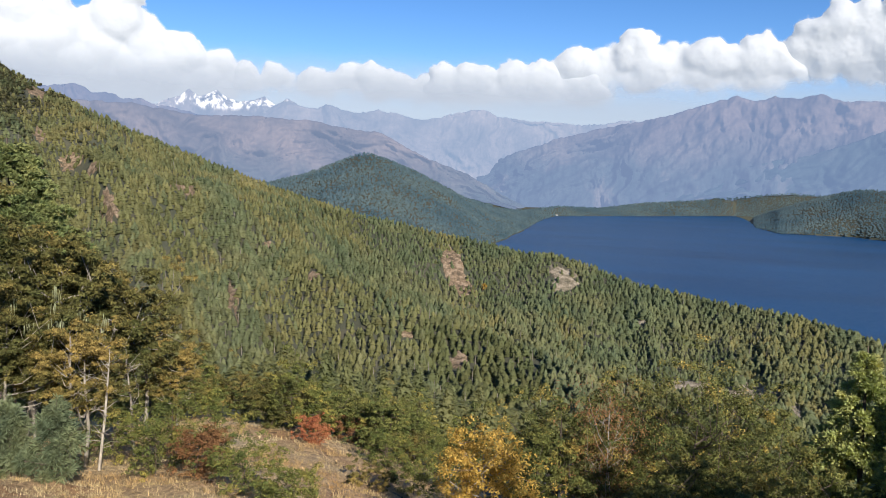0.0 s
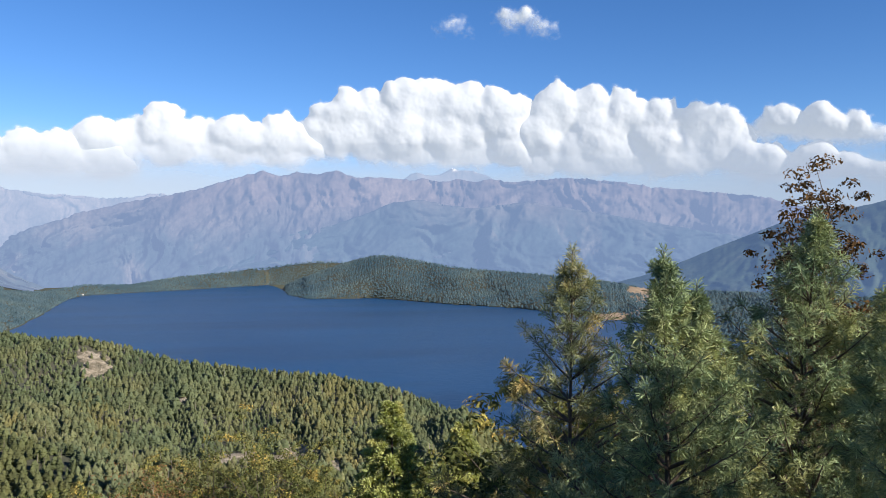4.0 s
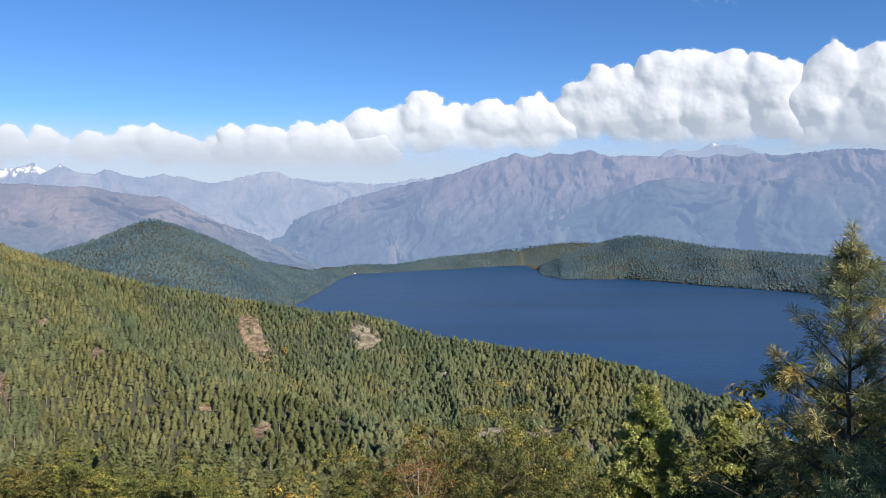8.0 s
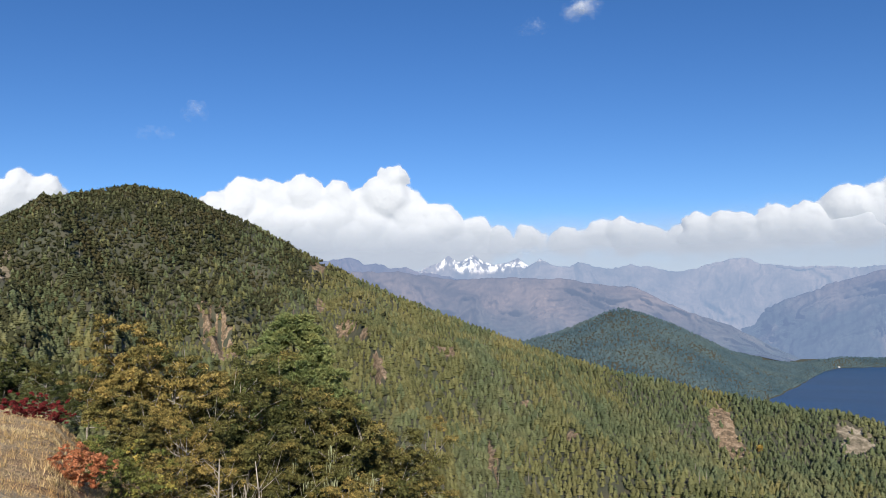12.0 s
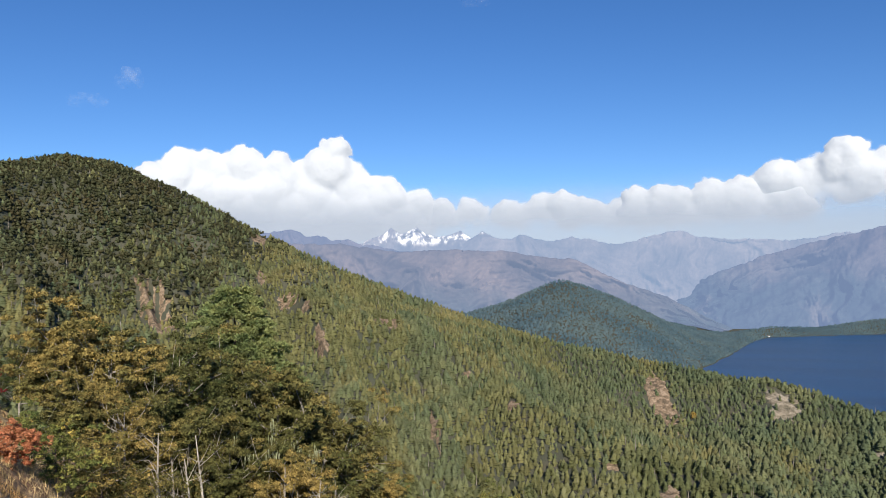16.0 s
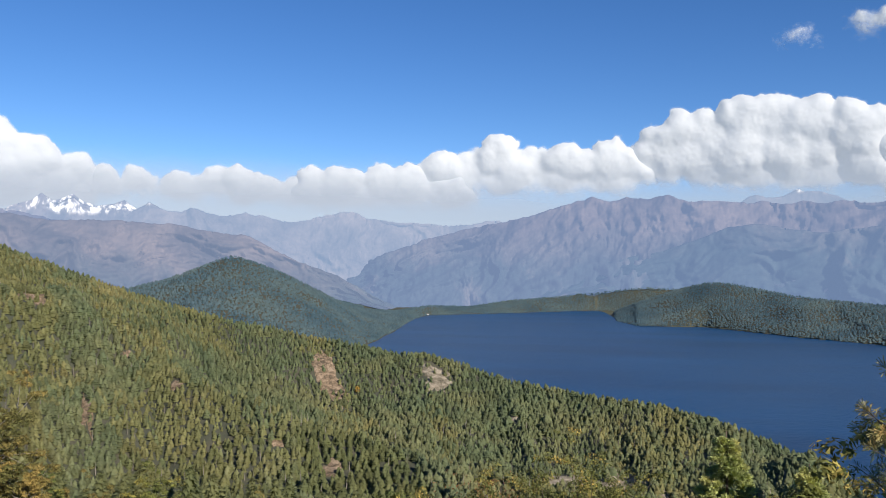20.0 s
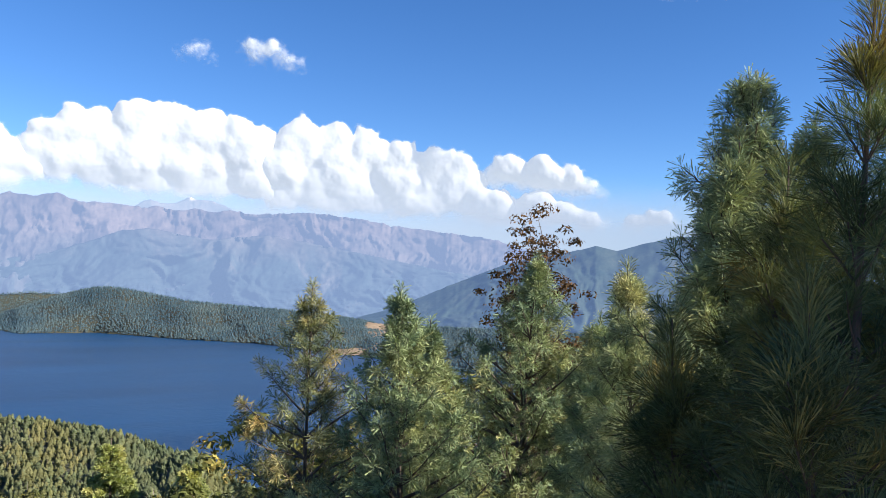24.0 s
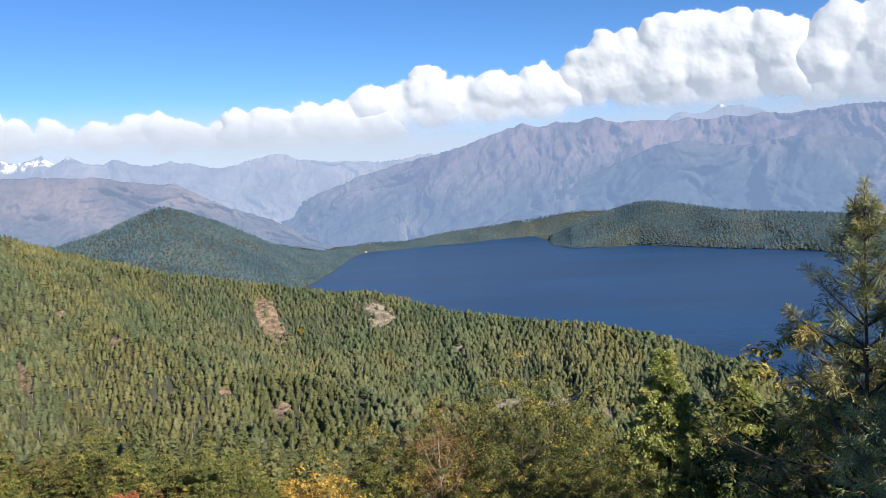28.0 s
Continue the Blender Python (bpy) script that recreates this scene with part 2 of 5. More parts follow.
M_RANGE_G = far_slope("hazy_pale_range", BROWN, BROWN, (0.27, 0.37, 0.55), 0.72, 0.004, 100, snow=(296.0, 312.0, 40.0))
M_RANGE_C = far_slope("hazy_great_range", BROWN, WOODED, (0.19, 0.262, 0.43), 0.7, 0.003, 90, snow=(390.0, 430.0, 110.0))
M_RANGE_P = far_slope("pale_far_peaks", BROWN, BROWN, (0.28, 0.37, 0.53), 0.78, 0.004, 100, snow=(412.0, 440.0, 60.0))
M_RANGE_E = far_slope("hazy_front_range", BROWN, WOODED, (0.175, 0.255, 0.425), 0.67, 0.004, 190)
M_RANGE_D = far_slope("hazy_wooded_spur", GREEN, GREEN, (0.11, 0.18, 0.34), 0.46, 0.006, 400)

m, nt, bsdf, out = nodes_of("lake_water")
wcol = ramp(nt, noise_node(nt, 0.0035, 5, 0.6, stretch=(0.35, 1.6, 1)), [(0.35, (0.0, 0.036, 0.11)), (0.65, (0.0, 0.055, 0.16))])
nt.links.new(wcol, bsdf.inputs["Base Color"])
bsdf.inputs["Roughness"].default_value = 0.3
bsdf.inputs["IOR"].default_value = 1.33
bsdf.inputs["Specular IOR Level"].default_value = 0.06
wb = nt.nodes.new("ShaderNodeBump")
wb.inputs["Strength"].default_value, wb.inputs["Distance"].default_value = 0.5, 1.0
nt.links.new(noise_node(nt, 0.15, 5, 0.6, stretch=(0.5, 1.2, 1)), wb.inputs["Height"])
nt.links.new(wb.outputs[0], bsdf.inputs["Normal"])
M_WATER = m


def cloud_stuff(name, rag, lo, hi, most=1.0, glow=0.36, white=0.315):
    """Sunlit vapour: bright and matt, a glow standing in for scattered light, thinning out where its depth (the puff
    attribute, in degrees) runs out.
    """
    m, nt, bsdf, out = nodes_of(name)
    df = nt.nodes.new("ShaderNodeBsdfDiffuse")
    df.inputs[0].default_value = (white, white, white, 1)
    em = nt.nodes.new("ShaderNodeEmission")
    em.inputs[0].default_value = (0.68, 0.76, 0.88, 1)
    em.inputs[1].default_value = glow
    add = nt.nodes.new("ShaderNodeAddShader")
    nt.links.new(df.outputs[0], add.inputs[0])
    nt.links.new(em.outputs[0], add.inputs[1])
    at = nt.nodes.new("ShaderNodeAttribute")
    at.attribute_name = "puff"
    fray = nt.nodes.new("ShaderNodeMath")
    fray.operation = "MULTIPLY_ADD"
    nt.links.new(noise_node(nt, 0.02, 7, 0.68), fray.inputs[0])
    fray.inputs[1].default_value = -rag
    nt.links.new(at.outputs["Fac"], fray.inputs[2])
    lim = nt.nodes.new("ShaderNodeMapRange")
    lim.interpolation_type = "SMOOTHSTEP"
    lim.inputs[1].default_value, lim.inputs[2].default_value = lo - rag / 2, hi - rag / 2
    lim.inputs[4].default_value = most
    nt.links.new(fray.outputs[0], lim.inputs[0])
    tp = nt.nodes.new("ShaderNodeBsdfTransparent")
    mx = nt.nodes.new("ShaderNodeMixShader")
    nt.links.new(lim.outputs[0], mx.inputs[0])
    nt.links.new(tp.outputs[0], mx.inputs[1])
    nt.links.new(add.outputs[0], mx.inputs[2])
    nt.links.new(mx.outputs[0], out.inputs[0])
    return m


M_CLOUD = cloud_stuff("cumulus", 0.9, 0.0, 0.75)
M_WISP = cloud_stuff("cloud_wisp", 0.7, -0.05, 0.8, 0.75)

# ---- mesh helpers ----


def tri_mesh(name, V, T, mat, smooth=False):
    V = np.ascontiguousarray(V, dtype=np.float32)
    T = np.ascontiguousarray(T, dtype=np.int32)
    me = bpy.data.meshes.new(name)
    me.vertices.add(len(V))
    me.vertices.foreach_set("co", V.ravel())
    me.loops.add(T.size)
    me.loops.foreach_set("vertex_index", T.ravel())
    me.polygons.add(len(T))
    me.polygons.foreach_set("loop_start", np.arange(0, T.size, T.shape[1], dtype=np.int32))
    me.polygons.foreach_set("use_smooth", np.full(len(T), smooth))
    me.materials.append(mat)
    me.update(calc_edges=True)
    return me


def part(name, me, parent=None, label="", at=None):
    ob = new(name, me)
    if parent:
        ob.parent = parent
    if at is not None:
        ob.location = at
    if label:
        ob["label"] = label
    return ob


def thing(name, at, label, category, group="", kind=""):
    ob = new(name)
    ob.empty_display_size = 0.2
    ob.matrix_basis = at
    return tagged(ob, label, category, group, kind)


class Build:
    """Gathers vertices and triangles."""

    def __init__(self):
        self.v, self.t, self.n = [], [], 0

    def add(self, V, T):
        self.v.append(np.asarray(V, dtype=np.float64))
        self.t.append(np.asarray(T, dtype=np.int64) + self.n)
        self.n += len(V)

    def tube(self, pts, radii, sides=6):
        pts = [Vector(p) for p in pts]
        V, T = [], []
        for i, p in enumerate(pts):
            d = (pts[min(i + 1, len(pts) - 1)] - pts[max(i - 1, 0)]).normalized()
            u = d.orthogonal().normalized()
            w = d.cross(u)
            for k in range(sides):
                a = 2 * math.pi * k / sides
                V.append(p + (u * math.cos(a) + w * math.sin(a)) * radii[i])
        for i in range(len(pts) - 1):
            for k in range(sides):
                a, b = i * sides + k, i * sides + (k + 1) % sides
                T += [(a, b, b + sides), (a, b + sides, a + sides)]
        self.add([tuple(q) for q in V], T)

    def mesh(self, name, mat, smooth=False):
        return tri_mesh(name, np.concatenate(self.v), np.concatenate(self.t), mat, smooth)


# ---- the land ----


def hashed(ix, iy, seed):
    h = (ix * 374761393 + iy * 668265263 + seed * 974711) & 0x7FFFFFFF
    h = ((h ^ (h >> 13)) * 1274126177) & 0x7FFFFFFF
    return ((h ^ (h >> 16)) & 0xFFFF) / 65535.0


def value_noise(x, y, seed=0):
    ix, iy = np.floor(x).astype(np.int64), np.floor(y).astype(np.int64)
    fx, fy = x - ix, y - iy
    fx, fy = fx * fx * (3 - 2 * fx), fy * fy * (3 - 2 * fy)
    a = hashed(ix, iy, seed) * (1 - fx) + hashed(ix + 1, iy, seed) * fx
    b = hashed(ix, iy + 1, seed) * (1 - fx) + hashed(ix + 1, iy + 1, seed) * fx
    return a * (1 - fy) + b * fy


def fbm(x, y, octaves=4, seed=0, gain=0.5):
    s, amp, tot = 0.0, 1.0, 0.0
    for k in range(octaves):
        s = s + amp * (value_noise(x * 2 ** k, y * 2 ** k, seed + 31 * k) - 0.5)
        tot += amp
        amp *= gain
    return s / tot * 2


def ridged(x, y, octaves=5, seed=0):
    s, amp, tot = 0.0, 1.0, 0.0
    for k in range(octaves):
        s = s + amp * (1 - np.abs(value_noise(x * 2 ** k, y * 2 ** k, seed + 17 * k) * 2 - 1))
        tot += amp
        amp *= 0.55
    return s / tot


def table(*pairs):
    xs, ys = zip(*pairs)
    return lambda a: np.interp(a, xs, ys)


# near ground falls away round the viewer's knoll (degrees down)
FALL = table((-180, -9), (-110, -4), (-75, 1), (-60, 2.0), (-57, 2.4), (-54.5, 4.6), (-50, 7.5), (-44, 10.3), (-38, 11.6), (-31, 11.5), (-27, 11.8), (-22, 12.8), (-18, 14), (-8, 18), (0, 20), (30, 22), (60, 18), (90, 8), (130, -8), (180, -9))
# a short bank right below the viewpoint (metres)
BANK = table((-180, 0), (-75, 0.2), (-60, 0.6), (-54, 1.1), (-45, 3.0), (-10, 3.5), (45, 3.5), (75, 1.5), (110, 0), (180, 0))
# the wooded flank opposite: its foot and its crest
FOOT_R = table((-180, 300), (-60, 330), (-45, 420), (-30, 450), (-20, 440), (-13.8, 410), (0, 335), (8, 310), (25, 300), (180, 260))
FOOT_EL = table((-180, -8), (-90, -9), (-60, -11), (-45, -14), (-30, -16.5), (0, -19), (20, -19.5), (40, -20), (180, -8))
CREST_R = table((-180, 700), (-70, 950), (-53, 1000), (-40, 980), (-30, 940), (-20, 900), (-10, 850), (0, 800), (12, 740), (20, 720), (24, 700), (60, 600), (180, 700))
CREST_EL = table((-180, -4), (-75, 1), (-66, 4.5), (-60.2, 6.7), (-58.5, 7.6), (-56.2, 8.4), (-52.8, 9.0), (-50.3, 8.75), (-48.9, 8.25), (-45.2, 6.8),
                 (-42.1, 5.1), (-39.8, 3.9), (-35.9, 2.1), (-32.7, 0.7), (-30, -0.3), (-26.3, -1.65), (-23.4, -2.6), (-20, -3.5), (-16.1, -4.35),
                 (-12.4, -5.0), (-9.5, -5.65), (-6.2, -5.85), (-3.5, -6.6), (-0.5, -7.6), (3.4, -8.2), (9.1, -8.75), (13.5, -9.65), (17.1, -10.7),
                 (20.2, -11.8), (21.3, -12.6), (24, -14.2), (30, -17.5), (60, -18), (90, -8), (180, -4))
FLOOR = table((-180, -120), (-30, -150), (-14, -150), (-9.5, -215), (60, -215), (120, -120), (180, -120))
# the far shore, the cone hill and the cape behind the lake
SHORE = table((-180, 2200), (-60, 1500), (-26, 1500), (-13, 1700), (-9.4, 2124), (-8.4, 2390), (-7, 3020), (-6.2, 3230), (-0.5, 3469), (5.4, 3840), (6.2, 3450), (6.9, 3084), (8.3, 2880),
              (12.7, 2930), (17.9, 2654), (23, 2502), (27.9, 2232), (31.4, 2085), (40, 1700), (60, 1300), (180, 2200))
RISE_R = table((-180, 3000), (-26, 2300), (-19.5, 2350), (-12, 2750), (-8.5, 3230), (-6, 3380), (-3, 3650), (0, 3800), (4, 4000), (6, 3950), (8, 3800), (10.5, 3500), (14, 3350),
               (18, 3150), (23, 2980), (28, 2780), (32, 2650), (60, 2300), (180, 3000))
RISE_EL = table((-180, -3), (-40, -1.6), (-30, -2.4), (-26.1, -1.67), (-23.6, -1.0), (-21.8, -0.25), (-20.4, 0.34), (-19.5, 0.55), (-18.2, 0.19), (-16.2, -0.56), (-13.9, -1.7), (-12.4, -2.47),
                (-10.8, -3.0), (-8.4, -3.1), (-6.1, -2.74), (-3.3, -2.76), (-0.6, -2.32), (1.8, -2.08), (5.4, -1.7), (7.6, -1.32), (9, -1.22), (10.7, -1.25), (12.4, -1.0), (13.8, -0.8),
                (15.8, -1.15), (18.3, -1.6), (22.6, -1.95), (27, -2.22), (32, -2.94), (45, -3.1), (180, -3))


# a spur in front of the main crest with a gully behind it: where it counts, its distance, tilt and the gully's depth
SPUR = table((-180, 0), (-25, 0), (-19, 1), (12, 1), (19, 0), (180, 0))
SPUR_R = table((-25, 640), (-20, 600), (-13.8, 530), (-6, 470), (0, 440), (8, 415), (19, 400))
SPUR_EL = table((-25, -6.0), (-20, -7.9), (-13.8, -10.7), (-6, -12.9), (-0.9, -14.0), (8, -14.6), (12, -15.3), (19, -16.8))
# the low ridge at the lake's far end, and the wooded cape that runs out in front of it
BACK_EL = table((-180, -3), (4, -1.8), (5.4, -1.7), (7.6, -1.36), (9, -1.25), (10.7, -1.3), (13, -1.7), (17, -2.6), (22, -3.2), (180, -3.2))
CAPE_EL = table((-180, -4), (5.2, -4), (5.9, -3.35), (7, -2.75), (8.5, -2.15), (10, -1.6), (11.4, -1.15), (12.6, -0.86), (13.8, -0.8), (15.8, -1.15), (18.3, -1.6), (22.6, -1.95), (27, -2.22), (32, -2.94), (45, -3.1), (180, -3))


def tan_d(a):
    return np.tan(np.radians(a))


def height(x, y):
    """The ground's height, array in, array out."""
    x, y = np.asarray(x, dtype=np.float64), np.asarray(y, dtype=np.float64)
    r = np.hypot(x, y) + 1e-6
    az = np.degrees(np.arctan2(x, y))
    near_r = 38.0
    drop = np.clip((r - 1.2) / 4.0, 0, 1)
    z_near = -tan_d(FALL(az)) * np.maximum(r - 1.5, 0) - BANK(az) * drop * drop * (3 - 2 * drop)
    z_edge = -tan_d(FALL(az)) * (near_r - 1.5) - BANK(az)
    r1, rc = FOOT_R(az), CREST_R(az)
    z1 = 1.6 + r1 * tan_d(FOOT_EL(az))
    zc = 1.6 + rc * tan_d(CREST_EL(az)) - 7.8
    u = np.clip((r - near_r) / (r1 - near_r), 0, 1)
    z_mid = z_edge + (z1 - z_edge) * u
    w = np.clip((r - r1) / (rc - r1), 0, 1)
    z_hill = z1 + (zc - z1) * w
    away = np.sin(np.pi * w) ** 0.7
    ribs = 40 * fbm(x / 150, y / 150, 4, 5) + 52 * (ridged(az / 5.0 + r / 420, r / 700, 3, 8) - 0.6)
    z_hill = z_hill + away * ribs
    rs = np.minimum(SPUR_R(az), rc - 60)
    zs = 1.6 + rs * tan_d(SPUR_EL(az)) - 5.5
    w1, w2 = np.clip((r - r1) / (rs - r1), 0, 1), np.clip((r - rs) / (rc - rs), 0, 1)
    z_spur = np.where(r < rs, z1 + (zs - z1) * w1 ** 0.85, zs + (zc - zs) * w2 - 44 * np.sin(np.pi * w2 ** 0.8) ** 1.2)
    z_spur = z_spur + (np.sin(np.pi * w1) * 0.35 + np.sin(np.pi * w2) * 0.5) * ribs
    k = SPUR(az)
    z_hill = z_hill * (1 - k) + z_spur * k
    z_back = np.maximum(zc - (r - rc) * 0.5, FLOOR(az))
    z = np.where(r < near_r, z_near, np.where(r < r1, z_mid, np.where(r < rc, z_hill, z_back)))
    z = z + 0.25 * fbm(x / 3, y / 3, 3, 2) * np.clip((r - 2) / 8, 0, 1)
    foot = np.maximum(FLOOR(az), -199.5)

    def rising(s, rr, el, q_pow, rough=1.0):
        zr = 1.6 + rr * tan_d(el) - 6.0
        q = np.clip((r - s) / (rr - s), 0, 1)
        zz = foot + (zr - foot) * q ** q_pow
        zz = zz + np.sin(np.pi * q) * (16 * fbm(x / 230, y / 230, 4, 11) + 34 * (ridged(az / 4.2 + r / 2600, r / 1300, 3, 3) - 0.6)) * np.clip((zr - foot) / 90, 0.1, 1) * rough
        return np.where(r < s, -240.0, np.where(r < rr, zz, np.maximum(zr - (r - rr) * 0.55, -280.0)))

    z2 = rising(np.where(az > 5.4, 3840 + 0 * az, SHORE(az)), np.where(az > 5.4, 4050 + 0 * az, RISE_R(az)), np.where(az > 4, BACK_EL(az), RISE_EL(az)), 1.25, np.where(az > -9, 0.25, 1.0))
    z3 = rising(SHORE(az), np.minimum(RISE_R(az), SHORE(az) + 560), CAPE_EL(az), 0.9)
    z2 = np.where(az > 5.2, np.maximum(z2, z3), z2)
    return np.maximum(z, z2)


def ground_z(x, y):
    return float(height(np.array([x]), np.array([y]))[0])


RADII = np.concatenate([np.linspace(3, 1200, 900), np.linspace(1205, 4900, 700)])


def spot(az, el):
    """The place where the ground is first met in the direction az, el from the viewpoint."""
    a = radians(az)
    z = height(RADII * math.sin(a), RADII * math.cos(a))
    i = int(np.argmax(z >= 1.6 + RADII * math.tan(radians(el))))
    r = RADII[i]
    return Vector((r * math.sin(a), r * math.cos(a), z[i]))


def polar_sheet(azs, rs):
    A, Rr = np.meshgrid(np.radians(azs), rs)
    X, Y = Rr * np.sin(A), Rr * np.cos(A)
    V = np.stack([X.ravel(), Y.ravel(), height(X, Y).ravel()], 1)
    n = len(azs)
    i, j = np.meshgrid(np.arange(len(rs) - 1), np.arange(n - 1), indexing="ij")
    a = (i * n + j).ravel()
    return V, np.stack([a, a + n, a + n + 1, a + 1], 1)


ground_az = np.concatenate([np.arange(-180, -66, 3.0), np.arange(-66, 72, 0.4), np.arange(72, 180.1, 3.0)])
ground_r = np.concatenate([np.linspace(0.0, 40, 60), np.geomspace(41, 260, 40), np.linspace(265, 1100, 90), np.linspace(1120, 4200, 90), np.linspace(4260, 4950, 8)])
gv, gt = polar_sheet(ground_az, ground_r)
ground = tagged(part("ground", tri_mesh("ground", gv, gt, M_GROUND, True)), "wooded mountain slopes with brown forest floor", "ground", kind="structure")

wa = np.radians(np.arange(-16, 75, 1.0))
lake_v = [(560.0 * math.sin(a), 560.0 * math.cos(a), LAKE) for a in wa]
for a in wa:
    rim = min(4450.0, float(SHORE(math.degrees(a))) + 180.0)
    lake_v.append((rim * math.sin(a), rim * math.cos(a), LAKE))
nw = len(wa)
lake_t = [(i, i + nw, i + nw + 1, i + 1) for i in range(nw - 1)]
water = tagged(part("water", tri_mesh("water", lake_v, lake_t, M_WATER)), "deep blue mountain lake, lightly rippled", "lake", kind="structure")


def mountain_range(name, crest, r_crest, r_base, z_base, mat, label, seed, relief=60.0, jag=8.0, step=0.1, rows=64):
    """A distant range as one landform: crest by heading, branching spurs and gullies from ridged noise, a back slope."""
    xs, es = zip(*crest)
    azs = np.arange(xs[0], xs[-1] + 0.01, step)
    v = np.concatenate([np.linspace(0, 1, rows), [1.04]])
    A, W = np.meshgrid(azs, v)
    E = np.interp(A, xs, es)
    zc = 1.6 + r_crest * tan_d(E) + jag * (0.6 * ridged(A * 1.1, 0 * A + 3.3, 5, seed) + 0.4 * ridged(A * 2.7, 0 * A + 1.7, 4, seed + 1) - 0.62)
    U = np.clip(W, 0, 1)
    hang = np.sin(np.pi * np.clip(U, 0, 0.88)) ** 0.55
    warp = 0.6 * fbm(A * 0.25, U * 2.0, 3, seed + 2)
    tilt = (fbm(A * 0.11, 0 * A, 2, seed + 9) * 1.5)
    spur = 0.85 * ridged(A * 0.2 + 1.6 * warp + tilt * (1 - U) + 0.9 * U, U * 2.4 + warp - 0.06 * A, 6, seed + 5) + 0.15 * ridged(A * 0.9 + 2.5 * warp, U * 7.0 + 2 * warp, 4, seed + 8) - 0.58
    R0 = r_base + (r_crest - r_base) * W
    Rr = R0 - np.where(W < 1, spur * relief * 4.5 * hang, 0)
    Z = z_base + (zc - z_base) * np.where(W > 1, 0.97, U)
    Z = Z + np.where(W < 1, spur * relief * 0.9 * hang * (1 - U), 0)
    a = np.radians(A)
    V = np.stack([(Rr * np.sin(a)).ravel(), (Rr * np.cos(a)).ravel(), Z.ravel()], 1)
    n = len(azs)
    i, j = np.meshgrid(np.arange(len(v) - 1), np.arange(n - 1), indexing="ij")
    k = (i * n + j).ravel()
    me = tri_mesh(name, V, np.stack([k, k + n, k + n + 1, k + 1], 1), mat, True)
    return tagged(part(name, me), label, "mountain range", kind="structure")


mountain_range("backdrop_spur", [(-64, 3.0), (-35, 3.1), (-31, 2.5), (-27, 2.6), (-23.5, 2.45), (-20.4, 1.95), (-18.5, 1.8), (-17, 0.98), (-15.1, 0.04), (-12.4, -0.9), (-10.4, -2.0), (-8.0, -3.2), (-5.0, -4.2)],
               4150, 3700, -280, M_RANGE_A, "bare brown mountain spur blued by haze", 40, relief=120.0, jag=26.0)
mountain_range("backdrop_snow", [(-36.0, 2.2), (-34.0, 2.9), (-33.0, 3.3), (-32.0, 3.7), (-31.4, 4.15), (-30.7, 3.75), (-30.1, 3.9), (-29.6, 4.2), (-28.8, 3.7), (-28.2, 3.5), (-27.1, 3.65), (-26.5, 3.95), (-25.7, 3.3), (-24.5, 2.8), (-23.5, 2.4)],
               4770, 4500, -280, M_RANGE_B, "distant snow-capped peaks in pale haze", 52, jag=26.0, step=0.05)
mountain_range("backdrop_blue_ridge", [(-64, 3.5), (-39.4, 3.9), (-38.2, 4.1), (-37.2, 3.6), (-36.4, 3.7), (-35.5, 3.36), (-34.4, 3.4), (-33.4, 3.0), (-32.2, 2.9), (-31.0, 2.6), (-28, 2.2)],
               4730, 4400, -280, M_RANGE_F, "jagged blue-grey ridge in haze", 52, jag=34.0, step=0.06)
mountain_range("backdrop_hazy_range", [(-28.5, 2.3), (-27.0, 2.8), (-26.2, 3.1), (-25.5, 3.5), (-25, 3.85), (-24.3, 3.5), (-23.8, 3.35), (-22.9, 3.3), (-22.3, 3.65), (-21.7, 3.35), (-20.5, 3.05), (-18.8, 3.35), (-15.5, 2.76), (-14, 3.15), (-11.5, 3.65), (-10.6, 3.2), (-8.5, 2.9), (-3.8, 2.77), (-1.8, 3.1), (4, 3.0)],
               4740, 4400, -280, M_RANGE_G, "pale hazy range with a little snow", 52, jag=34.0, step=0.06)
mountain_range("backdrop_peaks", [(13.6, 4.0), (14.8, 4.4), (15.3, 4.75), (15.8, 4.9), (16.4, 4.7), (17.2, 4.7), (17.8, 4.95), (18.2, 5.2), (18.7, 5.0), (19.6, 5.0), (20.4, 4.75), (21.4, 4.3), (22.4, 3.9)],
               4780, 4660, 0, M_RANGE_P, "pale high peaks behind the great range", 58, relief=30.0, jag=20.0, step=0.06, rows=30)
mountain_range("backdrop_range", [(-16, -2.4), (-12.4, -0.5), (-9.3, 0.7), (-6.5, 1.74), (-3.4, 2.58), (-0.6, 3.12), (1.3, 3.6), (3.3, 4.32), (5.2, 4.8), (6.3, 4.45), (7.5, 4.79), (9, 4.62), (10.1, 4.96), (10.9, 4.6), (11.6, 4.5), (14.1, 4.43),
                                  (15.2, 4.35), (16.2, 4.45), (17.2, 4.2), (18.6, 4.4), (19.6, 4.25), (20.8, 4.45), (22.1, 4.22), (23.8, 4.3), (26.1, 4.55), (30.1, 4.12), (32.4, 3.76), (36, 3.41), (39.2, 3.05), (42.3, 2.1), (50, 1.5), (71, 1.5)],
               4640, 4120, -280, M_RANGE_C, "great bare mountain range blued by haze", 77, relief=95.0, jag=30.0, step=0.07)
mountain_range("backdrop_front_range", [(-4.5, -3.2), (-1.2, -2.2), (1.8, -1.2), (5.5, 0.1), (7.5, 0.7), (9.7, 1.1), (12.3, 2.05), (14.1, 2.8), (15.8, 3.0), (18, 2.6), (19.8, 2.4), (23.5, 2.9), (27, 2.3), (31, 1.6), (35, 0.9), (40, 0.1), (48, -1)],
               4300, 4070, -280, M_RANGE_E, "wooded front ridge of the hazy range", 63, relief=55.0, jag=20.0)
